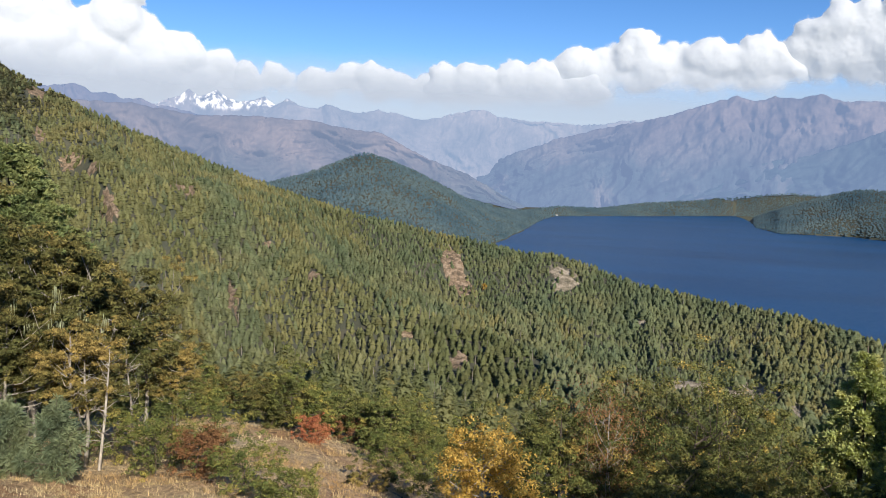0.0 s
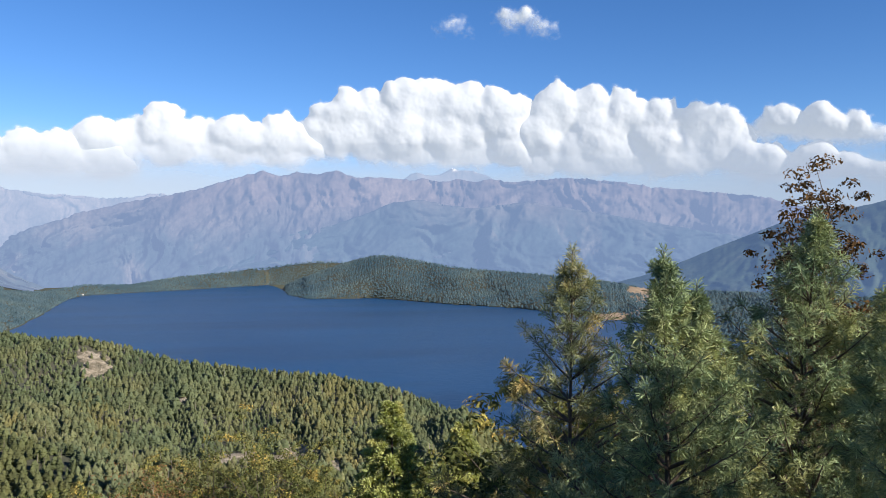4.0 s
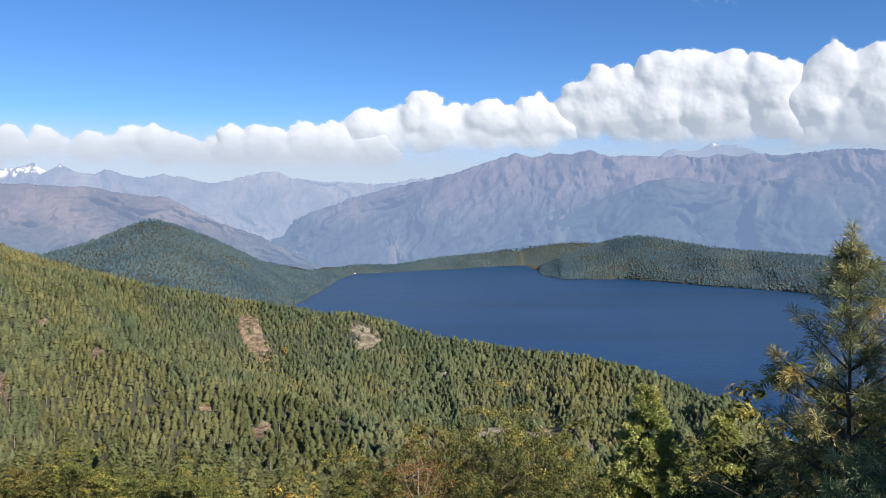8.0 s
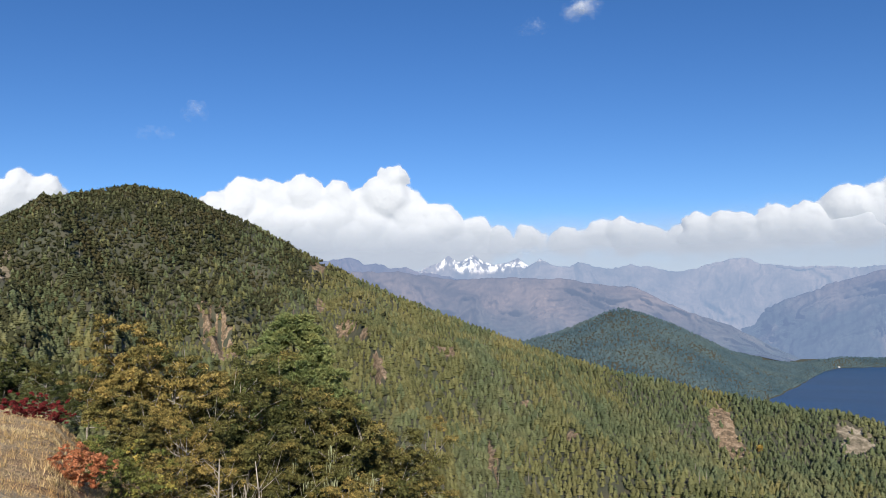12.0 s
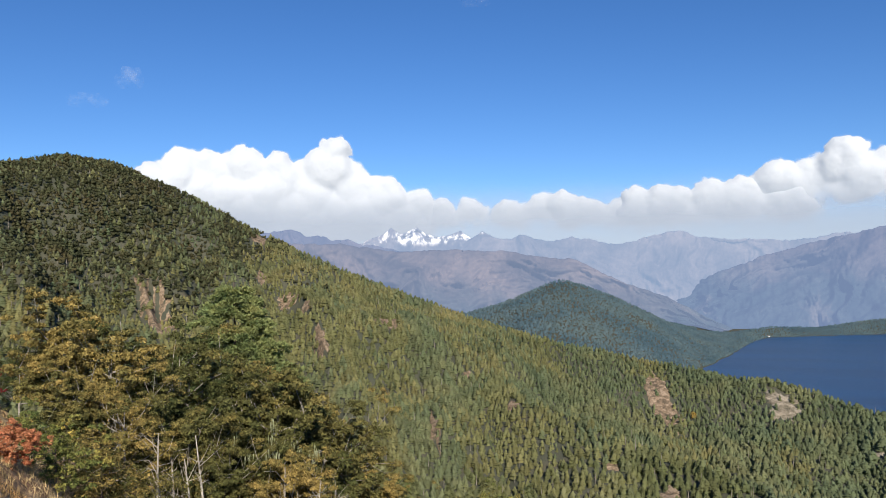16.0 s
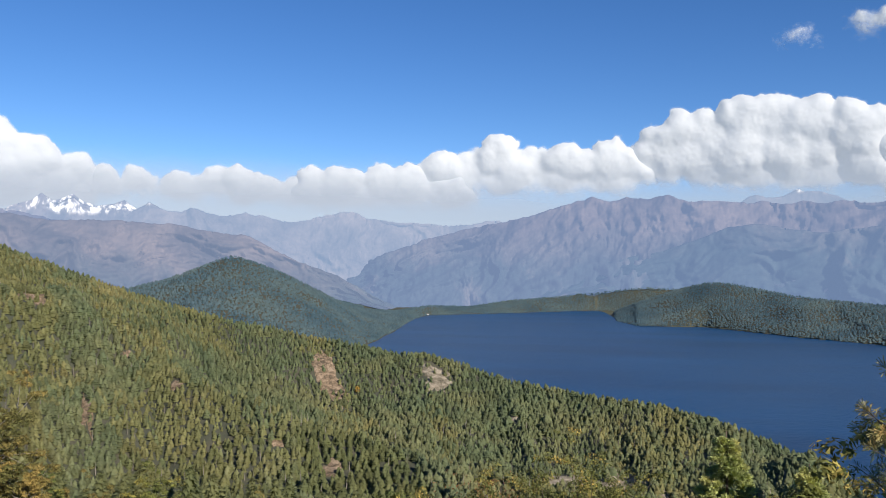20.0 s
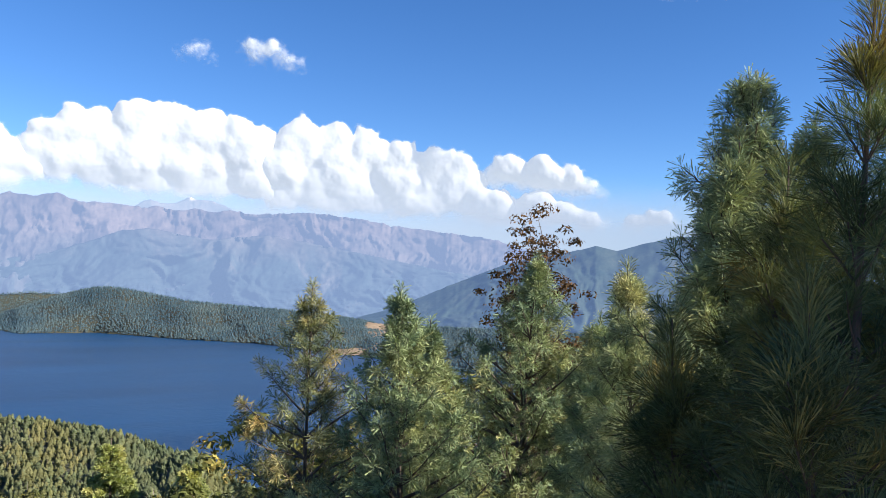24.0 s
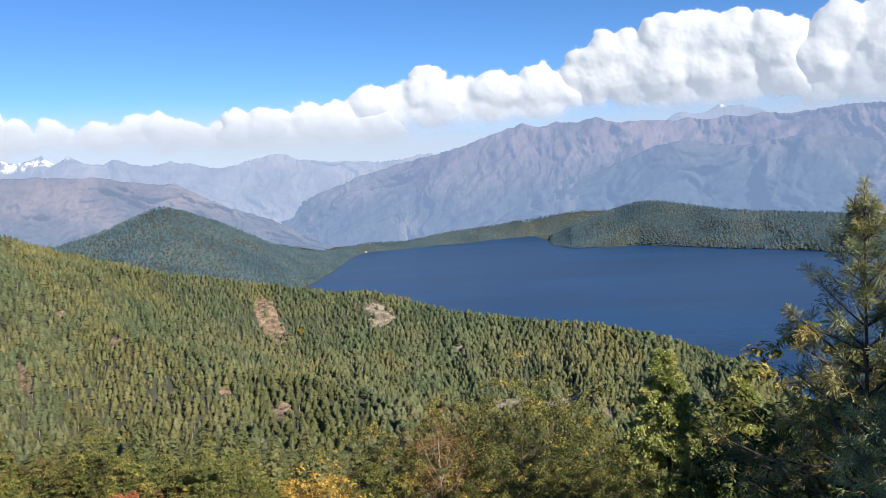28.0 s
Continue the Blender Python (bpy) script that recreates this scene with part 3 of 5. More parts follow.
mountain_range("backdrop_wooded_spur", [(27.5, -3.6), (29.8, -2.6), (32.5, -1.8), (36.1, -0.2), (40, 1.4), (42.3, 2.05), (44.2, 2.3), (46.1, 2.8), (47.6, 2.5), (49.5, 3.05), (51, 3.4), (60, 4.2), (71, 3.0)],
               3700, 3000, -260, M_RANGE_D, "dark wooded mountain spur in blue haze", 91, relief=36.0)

# ---- clouds ----


FAR = 4990.0


def cloud(puffs, label, seed, group="cumulus bank", wisp=False, flat=1.0, fine=0.075):
    """A cumulus in relief: billows heaped on billows down to small ones, bulging towards the viewer,
    with depth kept at each vertex so that the rim can thin out."""
    rng = np.random.default_rng(seed)
    P_ = np.array(puffs)
    a0, a1 = (P_[:, 0] - 1.5 * P_[:, 2]).min() - 0.2, (P_[:, 0] + 1.5 * P_[:, 2]).max() + 0.2
    e0, e1 = (P_[:, 1] - 1.4 * P_[:, 2]).min() - 0.2, (P_[:, 1] + 1.4 * P_[:, 2]).max() + 0.2
    A, E = np.meshgrid(np.arange(a0, a1, fine), np.arange(e0, e1, fine))
    wx = A + 0.34 * fbm(A * 0.9, E * 0.9, 3, seed) + 0.14 * fbm(A * 3.5, E * 3.5, 4, seed + 3, 0.6)
    wy = E + 0.3 * fbm(A * 0.9 + 40, E * 0.9, 3, seed + 1) + 0.14 * fbm(A * 3.5, E * 3.5 + 30, 4, seed + 4, 0.6)
    depth = np.full(A.shape, -1.0)
    thick = np.zeros(A.shape)

    heap = np.full(A.shape, -1.0)

    def swell(x, y, z, r, main=False):
        i0, i1 = np.searchsorted(E[:, 0], (y - r - 0.4, y + r + 0.4))
        j0, j1 = np.searchsorted(A[0], (x - r - 0.4, x + r + 0.4))
        if i1 > i0 and j1 > j0:
            q = 1 - ((wx[i0:i1, j0:j1] - x) ** 2 + ((wy[i0:i1, j0:j1] - y) / flat) ** 2) / (r * r)
            h = np.where(q > 0, z + r * np.sqrt(np.maximum(q, 0)), -1.0)
            depth[i0:i1, j0:j1] = np.maximum(depth[i0:i1, j0:j1], h)
            if main:
                heap[i0:i1, j0:j1] = np.maximum(heap[i0:i1, j0:j1], h)
            sink = np.clip((wy[i0:i1, j0:j1] - low) / base, 0, 1)
            thick[i0:i1, j0:j1] = np.maximum(thick[i0:i1, j0:j1], np.where(q > 0, np.minimum(r * np.sqrt(np.maximum(q, 0)) * (1 + 2 * z), cap) * sink, 0))

    base, cap = (2.4, 9.0) if group == "cumulus bank" else (1.8, 0.75)
    low = float((P_[:, 1] - P_[:, 2] * (1.15 if len(puffs) > 4 else 0.95) * flat).min())
    for x, y, r in puffs:
        lift_z = rng.uniform(0, 0.6) * r
        swell(x, y, lift_z, r * 0.88, True)
        swell(x + 0.8 * r, y - 0.5 * r * flat, 0, r * 0.85, True)
        swell(x - 0.8 * r, y - 0.5 * r * flat, 0, r * 0.85, True)
        for k in range(12):
            th, q = rng.uniform(-0.9, math.pi + 0.9), rng.uniform(0.15, 0.85)
            r2 = r * rng.uniform(0.26, 0.52)
            x2, y2, z2 = x + math.cos(th) * q * r, y + math.sin(th) * q * r * 0.85 * flat, r * 0.5 * math.sqrt(1 - q * q)
            z2 += lift_z
            swell(x2, y2, z2, r2, r2 > 0.42 * r)
            for m in range(6):
                t3, q3 = rng.uniform(0, 2 * math.pi), rng.uniform(0.3, 0.9)
                swell(x2 + math.cos(t3) * q3 * r2, y2 + math.sin(t3) * q3 * r2 * flat, z2 + r2 * 0.4 * math.sqrt(1 - q3 * q3), r2 * rng.uniform(0.28, 0.5))
    gap = depth < 0
    depth = np.where(gap, 0.0, depth + 0.03)

    def eased(h, times):
        for s in range(times):
            pad = np.pad(h, 1, mode="edge")
            h = (pad[:-2, 1:-1] + pad[2:, 1:-1] + pad[1:-1, :-2] + pad[1:-1, 2:] + 2 * h) / 6
        return h
    depth = eased(depth, 1)
    top = np.clip((E - low - 0.4) / 1.8, 0, 1)
    heap = eased(np.maximum(heap, 0), 26)
    fret = fbm(A * 1.3 + 9, E * 1.3, 5, seed + 8, 0.62)
    heap = heap * top + eased(heap, 40) * (1 - top)
    bulge = 0.8 * heap + 0.32 * eased(depth, 6) * (0.3 + 0.7 * top) + 0.13 * fret + 0.02 * fbm(A * 4, E * 4, 3, seed + 6)
    Rr = FAR - bulge * (0.5 * FAR * math.pi / 180)
    a, e = np.radians(A), np.radians(E)
    V = np.stack([Rr * np.sin(a) * np.cos(e), Rr * np.cos(a) * np.cos(e), 1.6 + Rr * np.sin(e)], 2).reshape(-1, 3)
    n = A.shape[1]
    ii, jj = np.meshgrid(np.arange(A.shape[0] - 1), np.arange(n - 1), indexing="ij")
    k = (ii * n + jj).ravel()
    quads = np.stack([k, k + 1, k + 1 + n, k + n], 1)
    top = np.clip((E - low - 0.6) / 2.2, 0, 1)
    d = (eased(thick, 2) * top + eased(thick, 18) * (1 - top)).ravel()
    quads = quads[(d[quads] > 0.01).any(1)]
    used = np.unique(quads)
    back = np.zeros(len(V), np.int64)
    back[used] = np.arange(len(used))
    mid = V[used].mean(0)
    me = tri_mesh("cloud", V[used] - mid, back[quads], M_WISP if wisp else M_CLOUD, True)
    me.attributes.new("puff", "FLOAT", "POINT").data.foreach_set("value", np.ascontiguousarray(d[used], dtype=np.float32))
    ob = part("cloud", me, at=mid)
    return tagged(ob, label, "cloud", group)


WHITE = "bright white cumulus cloud with grey shaded base"
cloud([(-59.7, 7.6, 1.5), (-58.2, 8.0, 1.2), (-61.5, 7.2, 1.6)], WHITE, 1)
cloud([(-45.6, 8.2, 1.5), (-43.7, 8.0, 1.6), (-41.3, 8.2, 1.6), (-39.0, 7.5, 1.7), (-35.8, 8.3, 1.9), (-33.9, 7.0, 1.5), (-31.5, 6.2, 1.5), (-29.5, 5.9, 1.3),
       (-46.6, 6.4, 2.4), (-44.0, 6.2, 2.2), (-40.6, 5.7, 2.4), (-37.0, 5.3, 2.4), (-33.5, 4.9, 2.0), (-30.5, 4.7, 1.6)], "towering white cumulus behind the wooded summit", 2)
cloud([(-25.9, 5.0, 1.3), (-23.2, 4.8, 1.3), (-20.7, 5.4, 1.4), (-19.0, 5.1, 1.4), (-27.8, 4.8, 1.3), (-17.2, 4.8, 1.3), (-15.4, 4.8, 1.3)], "low white cumulus over the snow peaks", 3)
cloud([(-14.3, 5.3, 1.4), (-12.4, 5.4, 1.5), (-9.5, 5.7, 1.6), (-7.8, 5.5, 1.5), (-10.9, 4.8, 1.5), (-6.3, 5.2, 1.4), (-4.6, 5.0, 1.3)], "low white cumulus with flat hazy base", 4)
cloud([(-5.4, 6.7, 1.4), (-3.4, 6.8, 1.2), (-1.3, 7.7, 1.5), (1.3, 7.0, 1.3), (3.6, 7.2, 1.5), (6.3, 7.3, 1.5), (7.8, 6.9, 1.2), (-4.0, 5.8, 1.3), (-0.5, 6.2, 1.5), (2.8, 6.1, 1.4), (6.0, 6.3, 1.4)], WHITE, 5)
cloud([(9.7, 8.0, 1.5), (11.0, 9.1, 1.6), (12.6, 8.6, 1.8), (15.1, 9.6, 1.9), (17.2, 9.4, 2.1), (19.2, 9.4, 2.0), (21.1, 8.8, 2.0), (17.8, 7.6, 2.0), (14.4, 7.6, 2.0), (22.8, 8.5, 1.7), (11.4, 7.4, 1.5), (15.5, 6.6, 1.6), (19.0, 6.6, 1.7), (22.0, 6.8, 1.7)],
      "great billowing white cumulus with blue-grey base", 6)
cloud([(25.6, 9.2, 1.9), (27.6, 9.3, 1.7), (30.0, 8.7, 1.7), (32.4, 8.4, 1.5), (34.8, 8.0, 1.5), (36.4, 7.5, 1.4), (28.0, 7.2, 2.0), (24.2, 7.6, 1.8), (32.4, 6.9, 1.7), (36.0, 6.2, 1.7), (38.8, 5.4, 1.5), (25.5, 6.3, 1.6), (29.0, 6.0, 1.5), (33.0, 5.6, 1.4)],
      "long white cumulus bank with broken base", 7)
cloud([(40.3, 8.0, 1.3), (42.3, 7.8, 1.4), (44.2, 7.2, 1.3), (45.5, 6.5, 1.0)], "small white cumulus apart from the bank", 8)
cloud([(41.9, 5.5, 1.3), (43.8, 5.0, 1.3), (45.7, 4.4, 1.1), (48.7, 4.1, 1.1), (50.2, 4.6, 1.0), (40.0, 4.7, 1.2)], "low white cumulus over the wooded spur", 9, flat=0.8)
cloud([(18.2, 14.7, 0.9)], "small ragged white cloud fragment", 10, "scattered clouds", False, 0.75)
cloud([(23.0, 15.2, 0.9), (24.3, 14.6, 1.0), (21.8, 15.6, 0.6)], "small ragged white cloud", 11, "scattered clouds", False, 0.75)
cloud([(51.4, 20.4, 1.2), (52.9, 20.6, 0.8), (55.6, 20.4, 1.4), (58.6, 20.0, 1.4), (57.1, 20.4, 1.4)], "ragged white cloud high above the pines", 12, "scattered clouds", False, 0.8)
cloud([(-48.8, 13.7, 0.5)], "faint wisp of cloud", 13, "scattered clouds", True)
cloud([(-51.8, 12.1, 0.6), (-50.9, 12.2, 0.5)], "faint wisp of cloud", 14, "scattered clouds", True, 0.5)
cloud([(-25.1, 19.7, 0.6), (-25.9, 19.5, 0.4), (-21.7, 20.6, 0.7), (-20.9, 20.9, 0.4)], "faint wisps of high cloud", 15, "scattered clouds", True, 0.6)

# glowing upright sheet that stands in for horizon haze, thinning out upward
m, nt, bsdf, out = nodes_of("pale_haze")
tc = nt.nodes.new("ShaderNodeTexCoord")
xyz = nt.nodes.new("ShaderNodeSeparateXYZ")
nt.links.new(tc.outputs["Object"], xyz.inputs[0])
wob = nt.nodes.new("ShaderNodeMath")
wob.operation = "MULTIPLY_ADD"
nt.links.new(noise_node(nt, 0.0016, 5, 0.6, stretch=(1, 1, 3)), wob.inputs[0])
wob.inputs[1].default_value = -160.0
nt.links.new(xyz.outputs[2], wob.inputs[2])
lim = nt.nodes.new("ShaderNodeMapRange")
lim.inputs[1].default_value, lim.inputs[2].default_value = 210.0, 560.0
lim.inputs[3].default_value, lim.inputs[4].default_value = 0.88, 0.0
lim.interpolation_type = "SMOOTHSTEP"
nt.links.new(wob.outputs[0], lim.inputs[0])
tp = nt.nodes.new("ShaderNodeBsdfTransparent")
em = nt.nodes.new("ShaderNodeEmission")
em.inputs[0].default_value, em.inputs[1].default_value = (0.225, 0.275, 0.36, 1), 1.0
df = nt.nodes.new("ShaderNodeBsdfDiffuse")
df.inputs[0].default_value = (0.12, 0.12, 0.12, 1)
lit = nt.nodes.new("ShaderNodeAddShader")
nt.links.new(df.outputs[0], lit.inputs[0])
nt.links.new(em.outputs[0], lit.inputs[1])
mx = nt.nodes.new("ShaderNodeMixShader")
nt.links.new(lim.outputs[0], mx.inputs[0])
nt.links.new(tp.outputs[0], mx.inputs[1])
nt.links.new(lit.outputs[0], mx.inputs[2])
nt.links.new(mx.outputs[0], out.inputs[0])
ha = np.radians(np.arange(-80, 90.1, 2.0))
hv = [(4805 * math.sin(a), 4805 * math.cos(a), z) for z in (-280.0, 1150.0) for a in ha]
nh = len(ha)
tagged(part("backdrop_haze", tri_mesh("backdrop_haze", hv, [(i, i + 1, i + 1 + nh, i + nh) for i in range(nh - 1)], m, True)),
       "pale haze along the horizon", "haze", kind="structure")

# ---- clearings, slips and tracks on the slopes: heading, tilt, half-width and half-height in degrees, lean ----
SLIPS = [
    (-13.0, -7.6, 0.95, 1.8, 0.75, M_EARTH, "long brown landslip scar among conifers"),
    (-5.5, -7.7, 1.0, 1.0, 0.3, M_ROCK, "grey stony clearing among conifers"),
    (-47.4, -0.9, 0.95, 1.9, 0.55, M_EARTH, "bare tan landslip below the dark wood"),
    (-38.6, -1.0, 0.7, 0.5, 0.2, M_EARTH, "patch of bare earth in the forest"),
    (-37.3, -1.2, 0.4, 0.6, 0.2, M_EARTH, "patch of bare earth in the forest"),
    (-40.3, 0.8, 0.45, 0.4, 0.2, M_EARTH, "patch of bare earth in the forest"),
    (-36.3, -3.5, 0.5, 1.1, 0.7, M_EARTH, "narrow tan landslip in the forest"),
    (-31.8, -2.5, 0.9, 0.4, 0.2, M_EARTH, "rusty clearing in the forest"),
    (-40.4, 3.4, 0.7, 0.25, 0.1, M_EARTH, "bare ledge on the crest"),
    (-26.1, -6.1, 0.5, 0.3, 0.1, M_EARTH, "small bare clearing in the forest"),
    (-23.0, -8.1, 0.5, 0.3, 0.1, M_EARTH, "small bare clearing in the forest"),
    (-28.5, -9.7, 0.35, 1.3, 0.2, M_EARTH, "narrow earth gully in the forest"),
    (-60.0, 2.6, 0.5, 0.6, 0.1, M_ROCK, "pale outcrop in the dark wood"),
    (-12.7, -13.9, 0.8, 0.5, 0.1, M_EARTH, "reddish clearing in the forest"),
    (4.6, -14.6, 3.4, 0.5, 0.05, M_ROCK, "pale trail cut across the wooded spur"),
    (7.6, -14.2, 1.4, 0.5, 0.1, M_ROCK, "stony break along the trail"),
    (10.2, -15.6, 0.6, 0.5, 0.3, M_ROCK, "pale stony break on the spur"),
    (-0.2, -10.5, 0.45, 0.22, 0.1, M_ROCK, "small pale rock outcrop in the forest"),
    (-16.5, -12.2, 0.6, 0.3, 0.1, M_EARTH, "small bare clearing in the forest"),
    (31.2, -3.05, 0.95, 0.2, 0.0, M_FIELD, "tan terraced field beyond the lake"),
    (28.9, -5.0, 2.2, 0.28, 0.0, M_FIELD, "tan meadow on the lake shore"),
]


def slip(az, el, w, h, lean, mat, label, k):
    c = spot(az, el)
    r = math.hypot(c.x, c.y)
    top, low = spot(az, el + h * 0.9), spot(az, el - h * 0.9)
    deep = min(max((math.hypot(top.x, top.y) - math.hypot(low.x, low.y)) / 2, r * radians(h)), r * 0.14)
    a = radians(az)
    out_v, side_v = np.array([math.sin(a), math.cos(a)]), np.array([math.cos(a), -math.sin(a)])
    V, T, n = [], [], 44
    for ring in range(7):
        for i in range(n):
            t = 2 * math.pi * i / n
            q = 1.12 * ring / 6 * (1 + 0.55 * noise.noise(Vector((math.cos(t) * 1.6, math.sin(t) * 1.6, k * 7.3))) + 0.6 * noise.noise(Vector((math.cos(t) * 4.5, math.sin(t) * 4.5, k * 3.1))))
            p, s = math.cos(t) * q * r * radians(w) - math.sin(t) * q * lean * r * radians(w), math.sin(t) * q * deep
            V.append(np.array([c.x, c.y]) + side_v * p + out_v * s)
    V = np.array(V)
    Z = height(V[:, 0], V[:, 1]) + 0.6
    Z[-n:] -= 1.6
    for ring in range(6):
        for i in range(n):
            p, q = ring * n + i, ring * n + (i + 1) % n
            T.append((p, p + n, q + n, q))
    ob = part("bare_slope", tri_mesh("bare_slope", np.c_[V - V[0], Z - Z[0]], T, mat, True), at=(V[0][0], V[0][1], Z[0]))
    tagged(ob, label, "clearing", kind="structure")


for k, row in enumerate(SLIPS):
    slip(*row, k)

# ---- forests ----


def skirt_tree(rng, tiers, points, width=0.2, round_top=0.7):
    """A conifer of drooping jagged skirts on one stem, unit height."""
    V, T, last = [], [], None
    for i in range(tiers):
        f = i / tiers
        zt = 1 - 0.93 * f
        zb = zt - 0.93 / tiers * 1.6
        rad = width * min(1.0, (f + 0.9 / tiers) ** round_top) * rng.uniform(0.8, 1.15)
        n = points * 2
        th = np.arange(n) / n * 2 * math.pi + rng.uniform(0, 6) + rng.uniform(-0.15, 0.15, n)
        rr = np.where(np.arange(n) % 2 == 0, 1.0, 0.7) * rad * rng.uniform(0.75, 1.2, n)
        zz = zb + rng.uniform(-0.035, 0.035, n) + np.where(np.arange(n) % 2 == 0, 0, 0.035)
        o = len(V)
        V.append((0, 0, min(zt + 0.02, 1.0)))
        V += list(zip(np.cos(th) * rr, np.sin(th) * rr, np.maximum(zz, 0.02)))
        T += [(o, o + 1 + k, o + 1 + (k + 1) % n) for k in range(n)]
        if last is not None:
            T.append((last, o, o + 2))
        last = o
    return np.array(V), np.array(T)


def tuft_tree(rng, pieces, width=0.28, low=0.12, size=0.12, cone=True):
    """A crown of many small leafy sprays, unit height."""
    n = pieces
    h = low + (1 - low) * rng.uniform(0, 1, n) ** (1.3 if cone else 0.8)
    prof = width * ((1 - h) / (1 - low)) ** 0.75 if cone else width * np.sqrt(np.clip(1 - ((h - 0.58) / 0.46) ** 2, 0.02, 1))
    th = rng.uniform(0, 2 * math.pi, n)
    q = np.sqrt(rng.uniform(0.3, 1, n)) * prof * rng.uniform(0.8, 1.15, n)
    C = np.c_[np.cos(th) * q, np.sin(th) * q, h]
    out = np.c_[np.cos(th), np.sin(th), rng.uniform(-0.5, 0.2, n) if cone else rng.uniform(-0.2, 1, n)]
    side = np.c_[-np.sin(th), np.cos(th), rng.uniform(-0.4, 0.4, n)]
    s = (size * rng.uniform(0.6, 1.3, n))[:, None]
    V = np.stack([C - side * s * 0.55 - out * s * 0.3, C + side * s * 0.55 - out * s * 0.3, C + out * s + side * s * rng.uniform(-0.2, 0.2, (n, 1))], 1).reshape(-1, 3)
    return V, np.arange(3 * n).reshape(-1, 3)


def dome_tree(rng):
    """A rounded broadleaf crown of a few uneven lobes, unit height."""
    b = Build()
    for k in range(3):
        n = 5
        c = np.array([rng.normal(0, 0.12), rng.normal(0, 0.12), rng.uniform(0.45, 0.68)])
        w, hgt = rng.uniform(0.15, 0.24), rng.uniform(0.18, 0.28)
        V = [c + (0, 0, hgt)]
        for ring, (q, zz) in enumerate(((0.75, 0.6), (1.0, -0.1), (0.7, -0.9))):
            for i in range(n):
                th = 6.283 * (i + 0.5 * ring) / n + rng.normal(0, 0.15)
                s = q * w * rng.uniform(0.5, 1.35)
                V.append(c + (math.cos(th) * s, math.sin(th) * s, zz * hgt * rng.uniform(0.8, 1.2)))
        T = [(0, 1 + i, 1 + (i + 1) % n) for i in range(n)]
        for ring in range(2):
            o = 1 + ring * n
            for i in range(n):
                j = (i + 1) % n
                T += [(o + i, o + n + i, o + j), (o + j, o + n + i, o + n + j)]
        b.add(V, T)
    b.add(*tuft_tree(rng, 12, 0.36, 0.3, 0.17, False))
    return np.concatenate(b.v), np.concatenate(b.t)


def pole_tree(rng):
    """A dead, bare spire."""
    b = Build()
    b.tube([(0, 0, 0), (0.01, 0, 0.5), (0, 0.01, 1)], [0.022, 0.016, 0.003], 4)
    for k in range(8):
        z, th = rng.uniform(0.3, 0.95), rng.uniform(0, 6.28)
        l = 0.12 * (1.15 - z)
        b.add([(0, 0, z), (0, 0, z + 0.012), (math.cos(th) * l, math.sin(th) * l, z + rng.uniform(-0.03, 0.02))], [(0, 1, 2)])
    return np.concatenate(b.v), np.concatenate(b.t)


def scatter(rng, az0, az1, r0, r1, gap):
    """Jittered places on rings, about gap metres apart."""
    out = []
    for r in np.arange(r0, r1, gap):
        n = int((az1 - az0) * math.pi / 180 * r / gap)
        az = az0 + (np.arange(n) + rng.uniform(0, 1, n)) / max(n, 1) * (az1 - az0)
        out.append(np.c_[az, r + rng.uniform(-0.5, 0.5, n) * gap])
    return np.concatenate(out)


def wood(name, places, forms, heights, mat, label, rng, spread=(1.1, 1.6)):
    """One joined stand of trees."""
    az, r = np.radians(places[:, 0]), places[:, 1]
    X, Y = r * np.sin(az), r * np.cos(az)
    Z = height(X, Y)
    pick = rng.integers(0, len(forms), len(X))
    VV, TT, n = [], [], 0
    for k, (fv, ft) in enumerate(forms):
        idx = np.nonzero(pick == k)[0]
        if not len(idx):
            continue
        h = heights[idx]
        w = h * rng.uniform(*spread, len(idx))
        a = rng.uniform(0, 6.283, len(idx))
        c, s = np.cos(a)[:, None], np.sin(a)[:, None]
        x = (fv[None, :, 0] * c - fv[None, :, 1] * s) * w[:, None] + X[idx][:, None]
        y = (fv[None, :, 0] * s + fv[None, :, 1] * c) * w[:, None] + Y[idx][:, None]
        z = fv[None, :, 2] * h[:, None] + Z[idx][:, None] - 0.3
        VV.append(np.stack([x, y, z], 2).reshape(-1, 3))
        TT.append((ft[None] + (np.arange(len(idx)) * len(fv))[:, None, None]).reshape(-1, 3) + n)
        n += len(idx) * len(fv)
    ob = part(name, tri_mesh(name, np.concatenate(VV), np.concatenate(TT), mat, True))
    return tagged(ob, label, "forest", kind="stuff")


rng = np.random.default_rng(7)


def cleared(P):
    """Keeps the places outside the clearings and in front of the crest."""
    az, r = P[:, 0], P[:, 1]
    a = np.radians(az)
    z = height(r * np.sin(a), r * np.cos(a))
    el = np.degrees(np.arctan2(z - 1.6, r))
    keep = np.ones(len(P), bool)
    rag = 1 + 0.9 * fbm(az * 3.1, el * 3.1, 3, 9)
    lucky = np.random.default_rng(77).uniform(0, 1, len(P))
    for sa, se, w, h, lean, mat, lab in SLIPS:
        x, y = (az - sa) / w, (el - se + 0.12) / (h + 0.08)
        keep &= (((x + lean * y) ** 2 + y * y) > rag) | (lucky > (0.88 if r.max() < 1200 else 2))
    return keep, el, z


def fluffy_tree(rng, tiers, points, pieces, width, size):
    """Skirts for the mass and sprays for the outline."""
    b = Build()
    b.add(*skirt_tree(rng, tiers, points, width * 0.85, 0.6))
    b.add(*tuft_tree(rng, pieces, width * 1.15, 0.06, size))
    return np.concatenate(b.v), np.concatenate(b.t)


